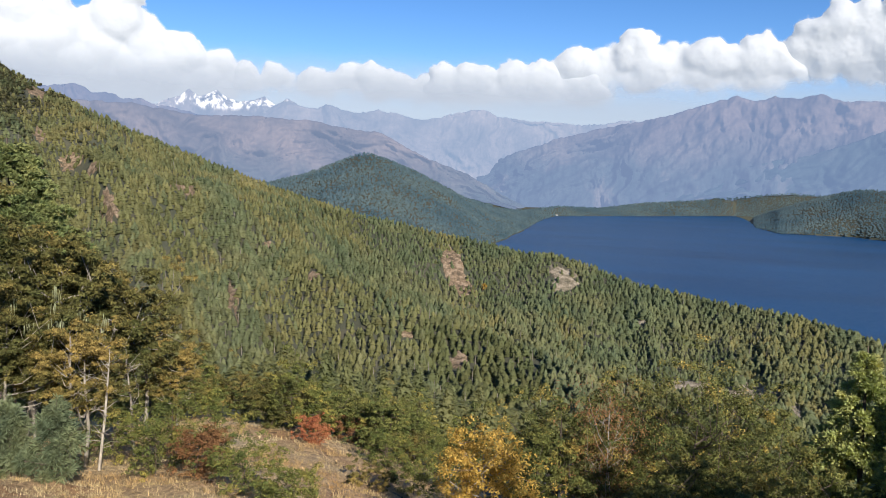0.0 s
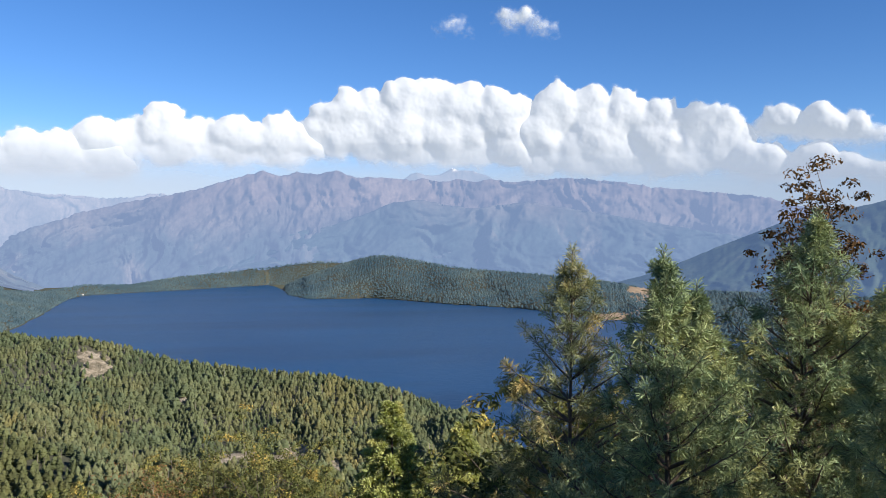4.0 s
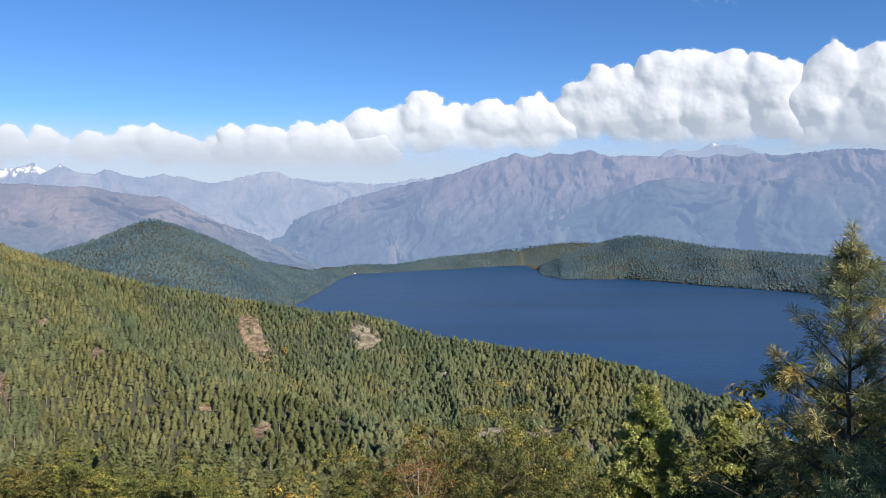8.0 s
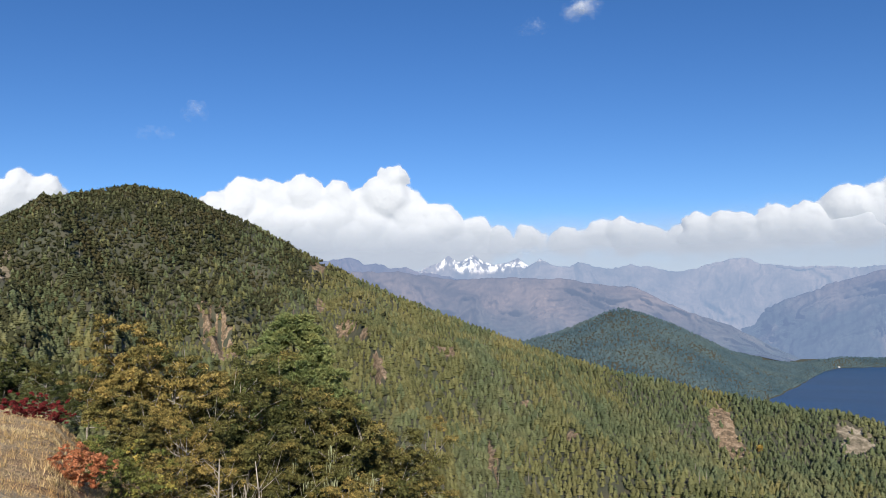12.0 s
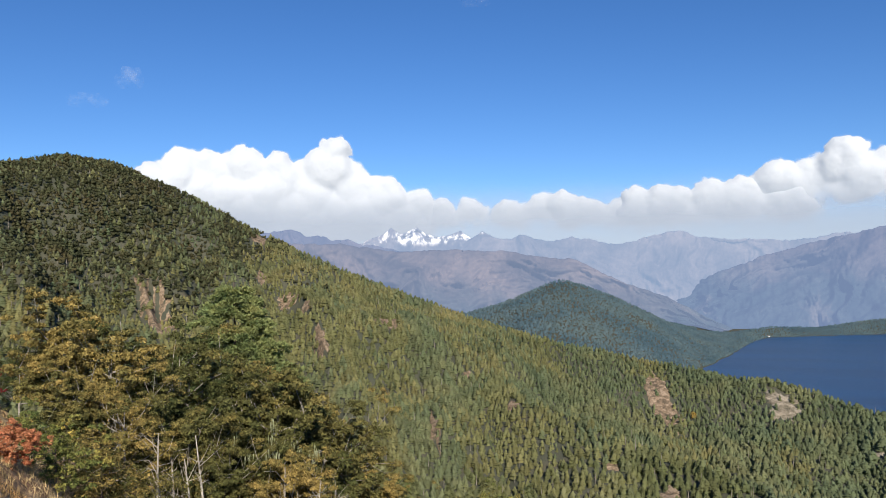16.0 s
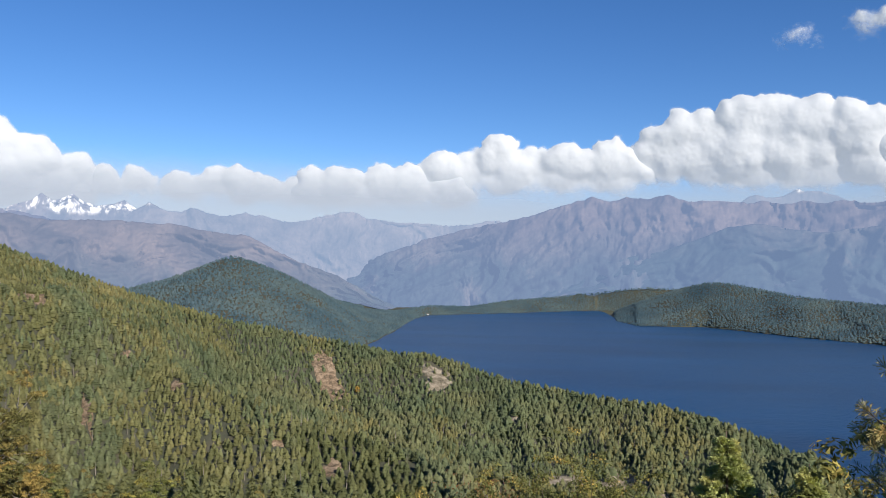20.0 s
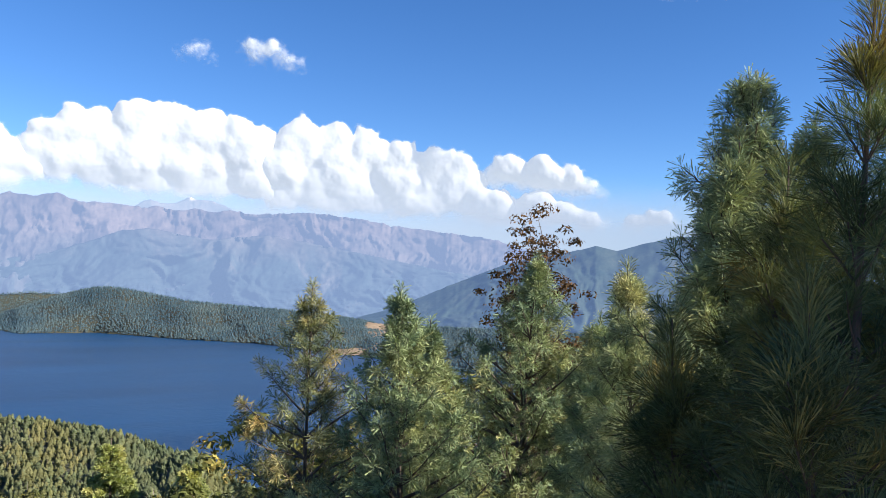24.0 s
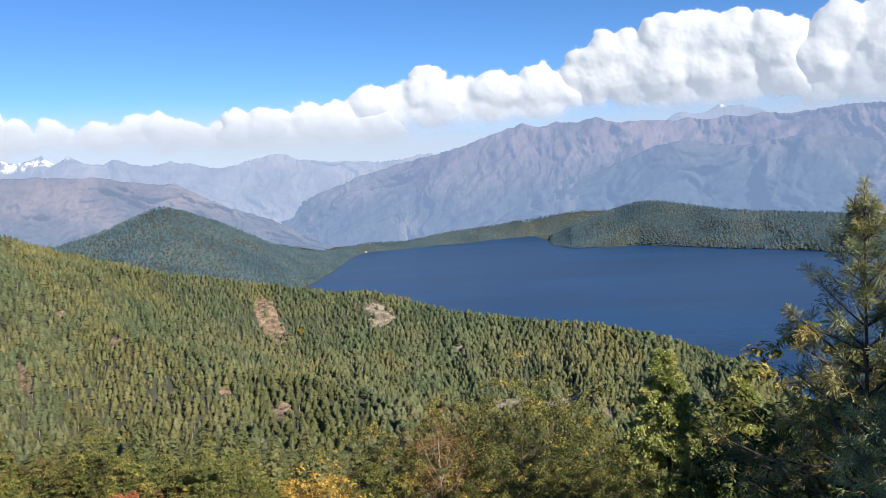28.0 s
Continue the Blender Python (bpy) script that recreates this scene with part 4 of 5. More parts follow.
P = np.concatenate([scatter(rng, -62, 32, 125, 300, 5.6), scatter(rng, -62, 28, 300, 480, 4.5), scatter(rng, -62, 27, 480, 1010, 4.3)])
P = P[P[:, 1] < CREST_R(P[:, 0]) + 20]
keep, el, z = cleared(P)
keep &= z > LAKE + 1
P, el, z = P[keep], el[keep], z[keep]
edge = (-43.0 - P[:, 0] + 9 * fbm(P[:, 0] / 4, el / 3, 4, 4) + 0.9 * (el - 2.5)) / 2.6
edge = np.minimum(edge, (el + 0.6 + 5 * fbm(P[:, 0] / 3, el / 2.5, 4, 6)) / 1.4)
dark = rng.uniform(0, 1, len(P)) < 0.93 / (1 + np.exp(-1.3 * edge))
big = 1 + 0.45 * fbm(P[:, 0] / 2.5, P[:, 1] / 60, 3, 14)
hts = rng.uniform(4.8, 7.8, len(P)) * big * np.interp(P[:, 1], [150, 300, 430, 520], [1.0, 1.2, 1.1, 0.95])
close = P[:, 1] < 330
near = (P[:, 1] < 520) & ~close
snag = rng.uniform(0, 1, len(P)) < np.where(np.abs(P[:, 1] - 450) < 110, 0.07, 0.025)
# paler trees in noise patches and on the spur's near face, bluer ones behind it
pale_k = 2.2 * fbm(P[:, 0] / 3.2 + P[:, 1] / 260, P[:, 1] / 170, 3, 41) + 0.55 * SPUR(P[:, 0]) * np.where(P[:, 1] < np.interp(P[:, 0], [-25, -20, -13.8, -6, 0, 8, 19], [640, 600, 530, 470, 440, 415, 400]), 1, -1.2)
# nearest trees lean pale as well, making up for the shade on them
pale = rng.uniform(-0.5, 0.5, len(P)) + pale_k + 0.6 * (P[:, 1] < 340) > 0.3
form_close = [fluffy_tree(rng, 9, 7, 46, w, 0.11) for w in (0.27, 0.31, 0.35, 0.29, 0.33)]
form_mid = [skirt_tree(rng, 7, 6, w, 0.5) for w in (0.24, 0.28, 0.33, 0.37, 0.26, 0.3)]
form_far = [skirt_tree(rng, 5, 4, w, 0.45) for w in (0.26, 0.3, 0.35, 0.4, 0.28, 0.33)]
form_oak = [dome_tree(rng) for k in range(7)]
form_snag = [pole_tree(rng) for k in range(3)]
slim = (1.25, 1.8)
for hue, mat, word in ((~pale, M_CONIFER, "blue-green"), (pale, M_PALECONIFER, "yellow-green")):
    sel = ~dark & close & ~snag & hue
    wood("conifer_forest", P[sel], form_close, hts[sel], mat, word + " conifers at the foot of the flank", rng, slim)
    sel = ~dark & near & ~snag & hue
    wood("conifer_forest", P[sel], form_mid, hts[sel], mat, "dense " + word + " conifer forest on the lower flank", rng, slim)
    sel = ~dark & ~near & ~close & ~snag & hue
    wood("conifer_forest", P[sel], form_far, hts[sel], mat, "dense " + word + " conifer forest on the upper flank", rng, slim)
sel = dark & ~snag
wood("oak_forest", P[sel], form_oak, hts[sel] * 0.85, M_OAKFOREST, "dark evergreen oak wood on the summit", rng)
sel = dark & (rng.uniform(0, 1, len(P)) < 0.16)
wood("conifer_forest", P[sel], form_far, hts[sel] * 1.15, M_DARKCONIFER, "tall conifers standing above the oak wood", rng, slim)
wood("dead_trees", P[snag], form_snag, hts[snag] * 1.1, M_SNAG, "bare grey dead trees among the conifers", rng)

P2 = scatter(rng, -32, 50, 1500, 4100, 8.0)
P2 = P2[P2[:, 1] > SHORE(P2[:, 0]) + 10]
keep, el, z = cleared(P2)
lucky = rng.uniform(0, 1, len(P2)) > 0.25 * (fbm(P2[:, 0] / 1.3, P2[:, 1] / 130, 3, 61) > 0.15)
P2 = P2[keep & lucky & (z > LAKE + 0.5)]
form_tiny = [skirt_tree(rng, 2, 3, w, 0.5) for w in (0.3, 0.36, 0.42, 0.33, 0.39)]
wood("far_forest", P2, form_tiny, rng.uniform(3.6, 6.6, len(P2)), M_HAZED_CONIFER, "distant dark forest along the lake shore", rng, (2.3, 3.1))

# ---- trees near by ----


def unit(V):
    return V / np.maximum(np.linalg.norm(V, axis=-1, keepdims=True), 1e-9)


def needle_tufts(b, pts, dirs, rng, count, length, width, spread=0.75, droop=0.3):
    """Bundles of long needles round shoot tips, each bundle one piece."""
    c0, D_ = np.asarray(pts), unit(np.asarray(dirs))
    n = len(c0)
    c1 = c0 - D_ * length * 0.5
    d = unit(D_[:, None] * 0.75 + unit(rng.normal(0, 1, (n, count, 3))) * spread)
    d[..., 2] -= droop * rng.uniform(0, 1, (n, count))
    low = np.arange(count) % 5 < 2
    tip = np.where(low[None, :, None], c1[:, None], c0[:, None]) + d * length * rng.uniform(0.65, 1.1, (n, count, 1))
    side = unit(np.cross(d, rng.normal(0, 1, (n, count, 3)))) * width
    V = np.concatenate([c0[:, None], c1[:, None], c1[:, None] + side[:, :1], tip - side, tip + side], 1)
    k = np.arange(count)
    T = np.concatenate([np.stack([low.astype(int), 3 + k, 3 + count + k], 1), [[0, 1, 2]]])
    b.add(V.reshape(-1, 3), (T[None] + (np.arange(n) * (3 + 2 * count))[:, None, None]).reshape(-1, 3))


def pine_parts(h, spread, rng, gap, needles, length, width, fill=1.0, lift=25.0, bare=0.1, shoots=4, taper=0.8, brush=0.75):
    """A pine: trunk with whorls of upswept limbs; tufts at every shoot tip. Returns trunk, limbs, crown."""
    trunk, limbs, crown = Build(), Build(), Build()
    lean = rng.normal(0, 0.02, 2)
    axis = [(lean[0] * z * z / h, lean[1] * z * z / h, z) for z in np.linspace(-0.3, h, 9)]
    r0 = 0.008 * h + 0.01
    trunk.tube(axis, [r0 * (1 - 0.93 * i / 8) for i in range(9)], 7)
    pts, dirs = [], []
    z = bare * h
    while z < h - 2.2 * length:
        f = z / h
        ctr = np.array([lean[0] * z * z / h, lean[1] * z * z / h, z])
        n = int(rng.integers(4, 7))
        th0 = rng.uniform(0, 6.28)
        for k in range(n):
            th = th0 + 6.283 * k / n + rng.normal(0, 0.25)
            L = (spread * (1 - f) ** taper + length * 0.3) * rng.uniform(0.6, 1.12)
            up = radians(lift + 38 * f ** 2 + rng.normal(0, 7))
            d = np.array([math.cos(th) * math.cos(up), math.sin(th) * math.cos(up), math.sin(up)])
            steps = 5
            path = [ctr]
            for s in range(steps):
                d2 = unit(d + np.array([0, 0, 0.22 * s / steps]) + rng.normal(0, 0.05, 3))
                path.append(path[-1] + d2 * L / steps)
            limbs.tube([tuple(p) for p in path], [max(0.004, 0.02 * L * (1 - i / (steps + 0.6))) for i in range(steps + 1)], 4)
            pts.append(path[-1])
            dirs.append(d2)
            m = max(1, int(shoots * fill * (0.4 + L / max(spread, 0.3))))
            for s in range(m):
                g = rng.uniform(0.15, 0.97)
                i = min(int(g * steps), steps - 1)
                p0 = path[i] + (path[i + 1] - path[i]) * (g * steps - i)
                sd = unit(d2 + np.cross(d2, rng.normal(0, 1, 3)) * 0.8 + np.array([0, 0, 0.15]))
                l2 = L * rng.uniform(0.12, 0.38) * (1.25 - g) + length * (0.12 + 0.3 * (1 - f))
                p1 = p0 + sd * l2
                side_v = unit(np.cross(sd, rng.normal(0, 1, 3))) * 0.006
                limbs.add([tuple(p0 - side_v), tuple(p0 + side_v), tuple(p1)], [(0, 1, 2)])
                pts.append(p1)
                dirs.append(sd)
                if l2 > length * 1.1:
                    pts.append(p0 + sd * l2 * 0.55)
                    dirs.append(sd)
        z += gap * rng.uniform(0.75, 1.25) * (1 - 0.45 * f)
    for s in range(9):
        pts.append(np.array(axis[-1]) - np.array([0, 0, s * length * 0.32]))
        dirs.append(np.array([0, 0, 1.0]))
    needle_tufts(crown, pts, dirs, rng, needles, length, width, brush)
    return trunk, limbs, crown


def place(az, dist, turn=0.0, size=1.0):
    a = radians(az)
    x, y = dist * math.sin(a), dist * math.cos(a)
    return Matrix.Translation((x, y, ground_z(x, y) - 0.05)) @ Matrix.Rotation(turn, 4, "Z") @ Matrix.Diagonal((size, size, size, 1))


def tree_height(az, dist, top):
    a = radians(az)
    return 1.6 + dist * math.tan(radians(top)) - ground_z(dist * math.sin(a), dist * math.cos(a)) + 0.05


def pine(az, dist, top, spread, seed, label, group, mat=None, **kw):
    rng = np.random.default_rng(seed)
    ob = thing("pine_tree", place(az, dist), label, "pine tree", group)
    trunk, limbs, crown = pine_parts(tree_height(az, dist, top), spread, rng, **kw)
    part("trunk", trunk.mesh("trunk", M_BARK, True), ob, "slender grey-brown trunk")
    part("bough", limbs.mesh("bough", M_BARK, True), ob)["kind"] = "stuff"
    part("crown", crown.mesh("crown", mat or M_PINE), ob, "tufts of long needles")["kind"] = "stuff"
    return ob


YOUNG = "young blue pines on the near slope"
bush = dict(gap=0.24, needles=30, length=0.11, width=0.0034, fill=1.9, shoots=7, lift=16, taper=0.75, brush=0.95)
full = dict(gap=0.26, needles=22, length=0.105, width=0.005, fill=2.5, shoots=7, lift=14, taper=1.08, brush=1.0)
close_by = dict(mat=M_SHADEDPINE, gap=0.3, needles=60, length=0.18, width=0.0022, fill=1.2, shoots=6, lift=22, brush=0.6)
pine(26.4, 11.5, -0.4, 4.4, 101, "open young blue pine with yellowing inner needles", YOUNG, M_YELLOWPINE, gap=0.4, needles=28, length=0.13, width=0.0055, fill=1.8, bare=0.25, shoots=6, lift=12, taper=1.0, brush=0.95)
pine(33.4, 7.8, -0.5, 4.0, 102, "bushy young blue pine with silvery green needles", YOUNG, **full)
pine(36.4, 9.0, -2.6, 3.4, 112, "bushy young blue pine beside a taller one", YOUNG, **full)
pine(40.5, 10.4, 2.2, 5.6, 103, "dense blue pine, sunlit on one side", YOUNG, **full)
pine(44.0, 10.0, -3.2, 3.4, 115, "bushy young blue pine beside a taller one", YOUNG, **full)
pine(46.6, 7.8, -2.2, 1.5, 104, "small blue pine in the shade of a larger one", YOUNG, **bush)
pine(49.4, 7.0, 1.6, 1.5, 105, "young blue pine with sunlit yellow tips", YOUNG, **bush)
pine(55.6, 5.9, 14.2, 2.15, 106, "tall dense blue pine with sunlit top", YOUNG, **bush)
pine(52.9, 5.7, 9.6, 1.6, 107, "dense blue pine beside a taller one", YOUNG, **bush)
pine(61.3, 3.9, 22.0, 0.8, 108, "dark blue pine close by with long drooping needles", YOUNG, M_SHADEDPINE, gap=0.42, needles=100, length=0.19, width=0.002, fill=0.8, shoots=3, lift=32, taper=0.85, brush=0.6)
pine(66.2, 6.0, 18.6, 1.6, 109, "tall blue pine, sunlit on one side", YOUNG, **bush)
pine(70.5, 6.0, 10.0, 2.0, 110, "blue pine at the edge of the thicket", YOUNG, **bush)
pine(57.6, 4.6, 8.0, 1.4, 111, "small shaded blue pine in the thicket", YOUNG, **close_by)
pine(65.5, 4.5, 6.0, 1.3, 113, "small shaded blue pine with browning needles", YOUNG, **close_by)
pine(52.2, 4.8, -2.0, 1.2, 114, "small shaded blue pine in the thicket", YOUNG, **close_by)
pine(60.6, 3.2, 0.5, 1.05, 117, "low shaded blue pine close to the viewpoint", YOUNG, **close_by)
pine(60.4, 6.3, 11.0, 1.8, 116, "dense blue pine deep in the thicket", YOUNG, **bush)
# unseen pines added beside the viewpoint to shade the nearest pines
for k, (az, dist, h_el) in enumerate([(121.0, 9.5, 28.0), (113.0, 10.5, 9.0), (105.0, 8.5, 14.0)]):
    pine(az, dist, h_el, 2.7, 140 + k, "dense unseen blue pine added beside the viewpoint for shade", YOUNG, gap=0.5, needles=16, length=0.32, width=0.05, fill=1.3, shoots=7, lift=12)

FIRS = "firs below the viewpoint"
def fir(az, dist, top, wide, seed, label, mat, tiers=22, boughs=14, taper=0.95):
    """A pyramid of drooping boughs in tiers, each clad in small flat sprays; wide is the half-width over the height."""
    rng = np.random.default_rng(seed)
    h = tree_height(az, dist, top)
    ob = thing("fir_tree", place(az, dist), label, "fir tree", FIRS)
    stem = Build()
    stem.tube([(0, 0, -0.3), (0.01 * h, 0, h * 0.5), (0, 0, h * 0.98)], [0.014 * h, 0.009 * h, 0.002 * h], 7)
    part("trunk", stem.mesh("trunk", M_BARK, True), ob, "straight brown trunk")
    n, tufts, each = tiers * boughs, 12, 22
    z0 = 0.05 + 0.93 * ((np.arange(n) // boughs) + rng.uniform(-0.4, 0.4, n)) / tiers
    th = rng.uniform(0, 6.283, n)
    reach = (wide * np.clip(1 - z0, 0.01, 1) ** taper + 0.01) * rng.uniform(0.82, 1.15, n)
    t = rng.uniform(0.2, 1, (n, tufts)) ** 0.6
    fan = th[:, None] + rng.normal(0, 0.22, (n, tufts)) * (1.3 - t)
    K = np.stack([np.cos(fan) * reach[:, None] * t, np.sin(fan) * reach[:, None] * t, z0[:, None] + 0.1 * reach[:, None] * t - 0.28 * reach[:, None] * t * t], 2)
    way = unit(np.stack([np.cos(fan), np.sin(fan), np.full(fan.shape, 0.35)], 2)).reshape(-1, 3)
    K, way = np.repeat(K.reshape(-1, 3), each, 0), np.repeat(way, each, 0)
    m = len(K)
    ball = unit(rng.normal(0, 1, (m, 3)) + way * 0.5) * rng.uniform(0.3, 1, (m, 1)) ** 0.5
    C = K + ball * (0.016, 0.016, 0.012) * (1.25 - 0.8 * np.clip(K[:, 2:], 0, 1))
    out = unit(ball + way * 0.6 + rng.normal(0, 0.3, (m, 3)))
    side = unit(np.cross(out, rng.normal(0, 1, (m, 3)))) * 0.004 * rng.uniform(0.7, 1.4, (m, 1))
    tip = C + out * 0.013 * rng.uniform(0.6, 1.3, (m, 1))
    V = np.stack([C - side, C + side, tip], 1).reshape(-1, 3) * h
    part("crown", tri_mesh("crown", V, np.arange(3 * m).reshape(-1, 3), mat), ob, "drooping tiers of needles")["kind"] = "stuff"


fir(14.0, 35, -10.2, 0.34, 121, "sunlit green fir below the viewpoint", M_SUNLITFIR)
fir(19.0, 33, -11.8, 0.34, 122, "green fir with dark gaps below the viewpoint", M_SUNLITFIR)
fir(16.4, 31, -14.5, 0.26, 123, "smaller green fir between taller ones", M_SUNLITFIR)
fir(22.3, 28, -15.0, 0.26, 124, "smaller green fir beneath the blue pine", M_SUNLITFIR)
fir(11.2, 36, -16.5, 0.27, 125, "small green fir at the edge of the thicket", M_SUNLITFIR)
fir(-42.1, 60, 0.9, 0.52, 126, "large spreading green deodar above the oaks", M_DEODAR, 26, 18, 0.72)
fir(-17.0, 48, -18.2, 0.28, 127, "small blue-green fir below the grassy slope", M_FIR)
fir(-14.2, 44, -19.4, 0.28, 128, "small blue-green fir below the grassy slope", M_FIR)
pine(-42.3, 25, -15.4, 0.9, 129, "small bushy blue-green pine on the turf", FIRS, M_FIR, gap=0.25, needles=22, length=0.22, width=0.012, fill=1.5, shoots=6, lift=25)
pine(-39.7, 24, -15.7, 1.0, 130, "small bushy blue-green pine on the turf", FIRS, M_FIR, gap=0.25, needles=22, length=0.22, width=0.012, fill=1.5, shoots=6, lift=25)


def leaf_tree(h, wide, rng, leaf, leaves, low=0.25, limbs_n=9, clump=0.11, bark=None, trunk_r=0.016, scatter_top=0.0):
    """A broadleaved tree: trunk, limbs that fork, and clumps of small folded leaves about the limb ends."""
    wood_b, crown = Build(), Build()
    bend = rng.normal(0, 0.05 * h, 2)
    top = np.array([bend[0], bend[1], h * 0.86])
    wood_b.tube([(0, 0, -0.3), tuple(top * 0.35 + rng.normal(0, 0.02 * h, 3)), tuple(top * 0.7), tuple(top)], [trunk_r * h, trunk_r * h * 0.75, trunk_r * h * 0.45, trunk_r * h * 0.15], 7)
    ends = [top]
    for k in range(limbs_n):
        f = low + (0.9 - low) * (k + rng.uniform(0, 1)) / limbs_n
        p0 = top * f
        th = k * 2.4 + rng.normal(0, 0.3)
        prof = math.sqrt(max(0.08, 1 - ((f - 0.5) / 0.56) ** 2))
        L = wide * prof * rng.uniform(0.7, 1.15)
        p2 = p0 + np.array([math.cos(th) * L, math.sin(th) * L, h * rng.uniform(0.08, 0.24)])
        p1 = (p0 + p2) / 2 + np.array([0, 0, -0.03 * h])
        wood_b.tube([tuple(p0), tuple(p1), tuple(p2)], [trunk_r * h * 0.4, trunk_r * h * 0.25, trunk_r * h * 0.1], 5)
        ends.append(p2)
        for s in range(4):
            g = rng.uniform(0.35, 1.0)
            q0 = p0 + (p2 - p0) * g
            q1 = q0 + rng.normal(0, 0.30 * wide, 3) + np.array([0, 0, 0.05 * h])
            wood_b.tube([tuple(q0), tuple(q1)], [trunk_r * h * 0.14, trunk_r * h * 0.05], 4)
            ends.append(q1)
    ends = np.array(ends)
    more = np.repeat(ends, 3, 0) + rng.normal(0, 1, (3 * len(ends), 3)) * np.array([1.1, 1.1, 0.8]) * clump * h
    ends = np.concatenate([ends, more])
    n = leaves
    pick = rng.integers(0, len(ends), n)
    size = np.repeat(rng.uniform(0.6, 1.35, len(ends)), 1)[pick][:, None]
    out = unit(rng.normal(0, 1, (n, 3)) + np.array([0, 0, 0.25]))
    C = ends[pick] + out * rng.uniform(0.25, 1, (n, 1)) ** 0.6 * np.array([0.95, 0.95, 0.5]) * clump * h * size
    C[:, 2] = np.clip(C[:, 2], 0.04 * h, None)
    face = unit(out + np.array([0, 0, 0.35]) + rng.normal(0, 0.45, (n, 3)))
    u = unit(np.cross(face, rng.normal(0, 1, (n, 3))))
    w = np.cross(face, u)
    s = (leaf * rng.uniform(0.6, 1.3, n))[:, None]
    V = np.stack([C - u * s + w * s * 0.5, C - u * s - w * s * 0.5, C + u * s], 1).reshape(-1, 3)
    crown.add(V, np.arange(len(V)).reshape(-1, 3))
    return wood_b, crown


def make_leaf_tree(name, h, wide, seed, mat, bark, label, category, group, at, **kw):
    rng = np.random.default_rng(seed)
    wood_b, crown = leaf_tree(h, wide, rng, **kw)
    ob = thing(name, at, label, category, group)
    part("trunk", wood_b.mesh("trunk", bark, True), ob, "forked branching trunk")
    part("crown", crown.mesh("crown", mat), ob)["kind"] = "stuff"
    return ob


# turning oaks on the brow: heading, distance, tilt of the top
OAK_GROUP = "turning oaks on the brow"
oak_rows = [(-52.6, 34, -1.0), (-50.2, 31, -2.4), (-47.4, 33, -2.9), (-44.6, 35, -4.2), (-41.6, 33, -5.6), (-39.2, 31, -6.4), (-36.9, 34, -8.1), (-34.2, 36, -9.2), (-55.0, 40, -3.3), (-57.4, 48, -2.5),
            (-59.8, 50, -1.9), (-45.8, 28, -7.6), (-49.0, 27, -6.5), (-42.6, 28, -9.5), (-38.0, 28, -11.0), (-52.5, 27, -5.4), (-32.2, 34, -13.0), (-61.5, 46, -2.8)]
oak_labels = ["golden-brown turning oak with dark gaps in its crown", "olive-brown oak with pale branches", "rusty-leaved oak on the brow of the slope"]
oak_kinds = []
for k in range(5):
    az, dist, top = oak_rows[k]
    h = tree_height(az, dist, top)
    oak_kinds.append((h, make_leaf_tree("oak_tree", h, 0.29 * h, 200 + k, M_OAK, M_OAKBARK, oak_labels[k % 3], "oak tree", OAK_GROUP, place(az, dist),
                                        leaf=0.06, leaves=30000, limbs_n=17, clump=0.044, low=0.32)))
for k, (az, dist, top) in enumerate(oak_rows[5:]):
    h0, src = oak_kinds[k % 5]
    ob = copy_thing(src, place(az, dist, k * 1.3, tree_height(az, dist, top) / h0))
    ob["label"] = oak_labels[k % 3]

# evergreen thicket on the steep slope in front
THICKET = "leafy thicket below the viewpoint"
for k, (az, dist, top, mat, lab) in enumerate([(-5.2, 31, -15.9, M_THICKET, "dark green evergreen tree with golden top"), (-2.2, 30, -17.0, M_THICKET, "dark green evergreen tree in the thicket"),
                                              (0.8, 32, -14.6, M_THICKET, "olive evergreen tree in the thicket"), (3.2, 30, -15.0, M_THICKET, "olive evergreen tree in the thicket"),
                                              (5.4, 31, -14.8, M_THICKET, "olive evergreen tree with thin top"), (8.0, 30, -16.8, M_THICKET, "olive evergreen tree at the thicket's edge"),
                                              (-7.0, 27, -19.5, M_THICKET, "dark evergreen shrub in the thicket"), (10.2, 27, -19.8, M_THICKET, "dark evergreen shrub in the thicket"),
                                              (2.0, 25, -20.0, M_THICKET, "dark evergreen shrub in the thicket"), (6.6, 25, -20.5, M_THICKET, "dark evergreen shrub in the thicket")]):
    h = tree_height(az, dist, top)
    last_bush = h, make_leaf_tree("evergreen_tree", h, 0.34 * h, 230 + k, mat, M_BARK, lab, "evergreen tree", THICKET, place(az, dist), leaf=0.05, leaves=24000, limbs_n=17, clump=0.055, low=0.04)
# the thicket runs on, in shade, behind the young pines
for k, (az, dist, top) in enumerate([(24.6, 17, -13.5), (28.2, 19, -11.5), (31.0, 16, -12.0), (34.6, 18, -10.0), (38.2, 17, -9.0), (42.0, 18, -8.5), (45.4, 16, -8.0), (48.5, 15, -7.0)]):
    ob = copy_thing(last_bush[1], place(az, dist, 1.7 * k, tree_height(az, dist, top) / last_bush[0]))
    ob["label"] = "dark evergreen tree behind the young pines"
make_leaf_tree("golden_tree", tree_height(-10.1, 22, -18.7), 1.15, 250, M_GOLD, M_PALEBARK, "small birch-like tree in golden autumn leaf", "birch tree", "", place(-10.1, 22), leaf=0.045, leaves=16000, limbs_n=19, clump=0.075, low=0.06)
make_leaf_tree("bare_tree", tree_height(-1.6, 29, -15.0), 1.0, 251, M_ORANGE, M_OAKBARK, "nearly bare tree with rusty leaves and pale stems", "tree", "", place(-1.6, 29), leaf=0.04, leaves=3600, limbs_n=16, clump=0.07, low=0.4, trunk_r=0.006)
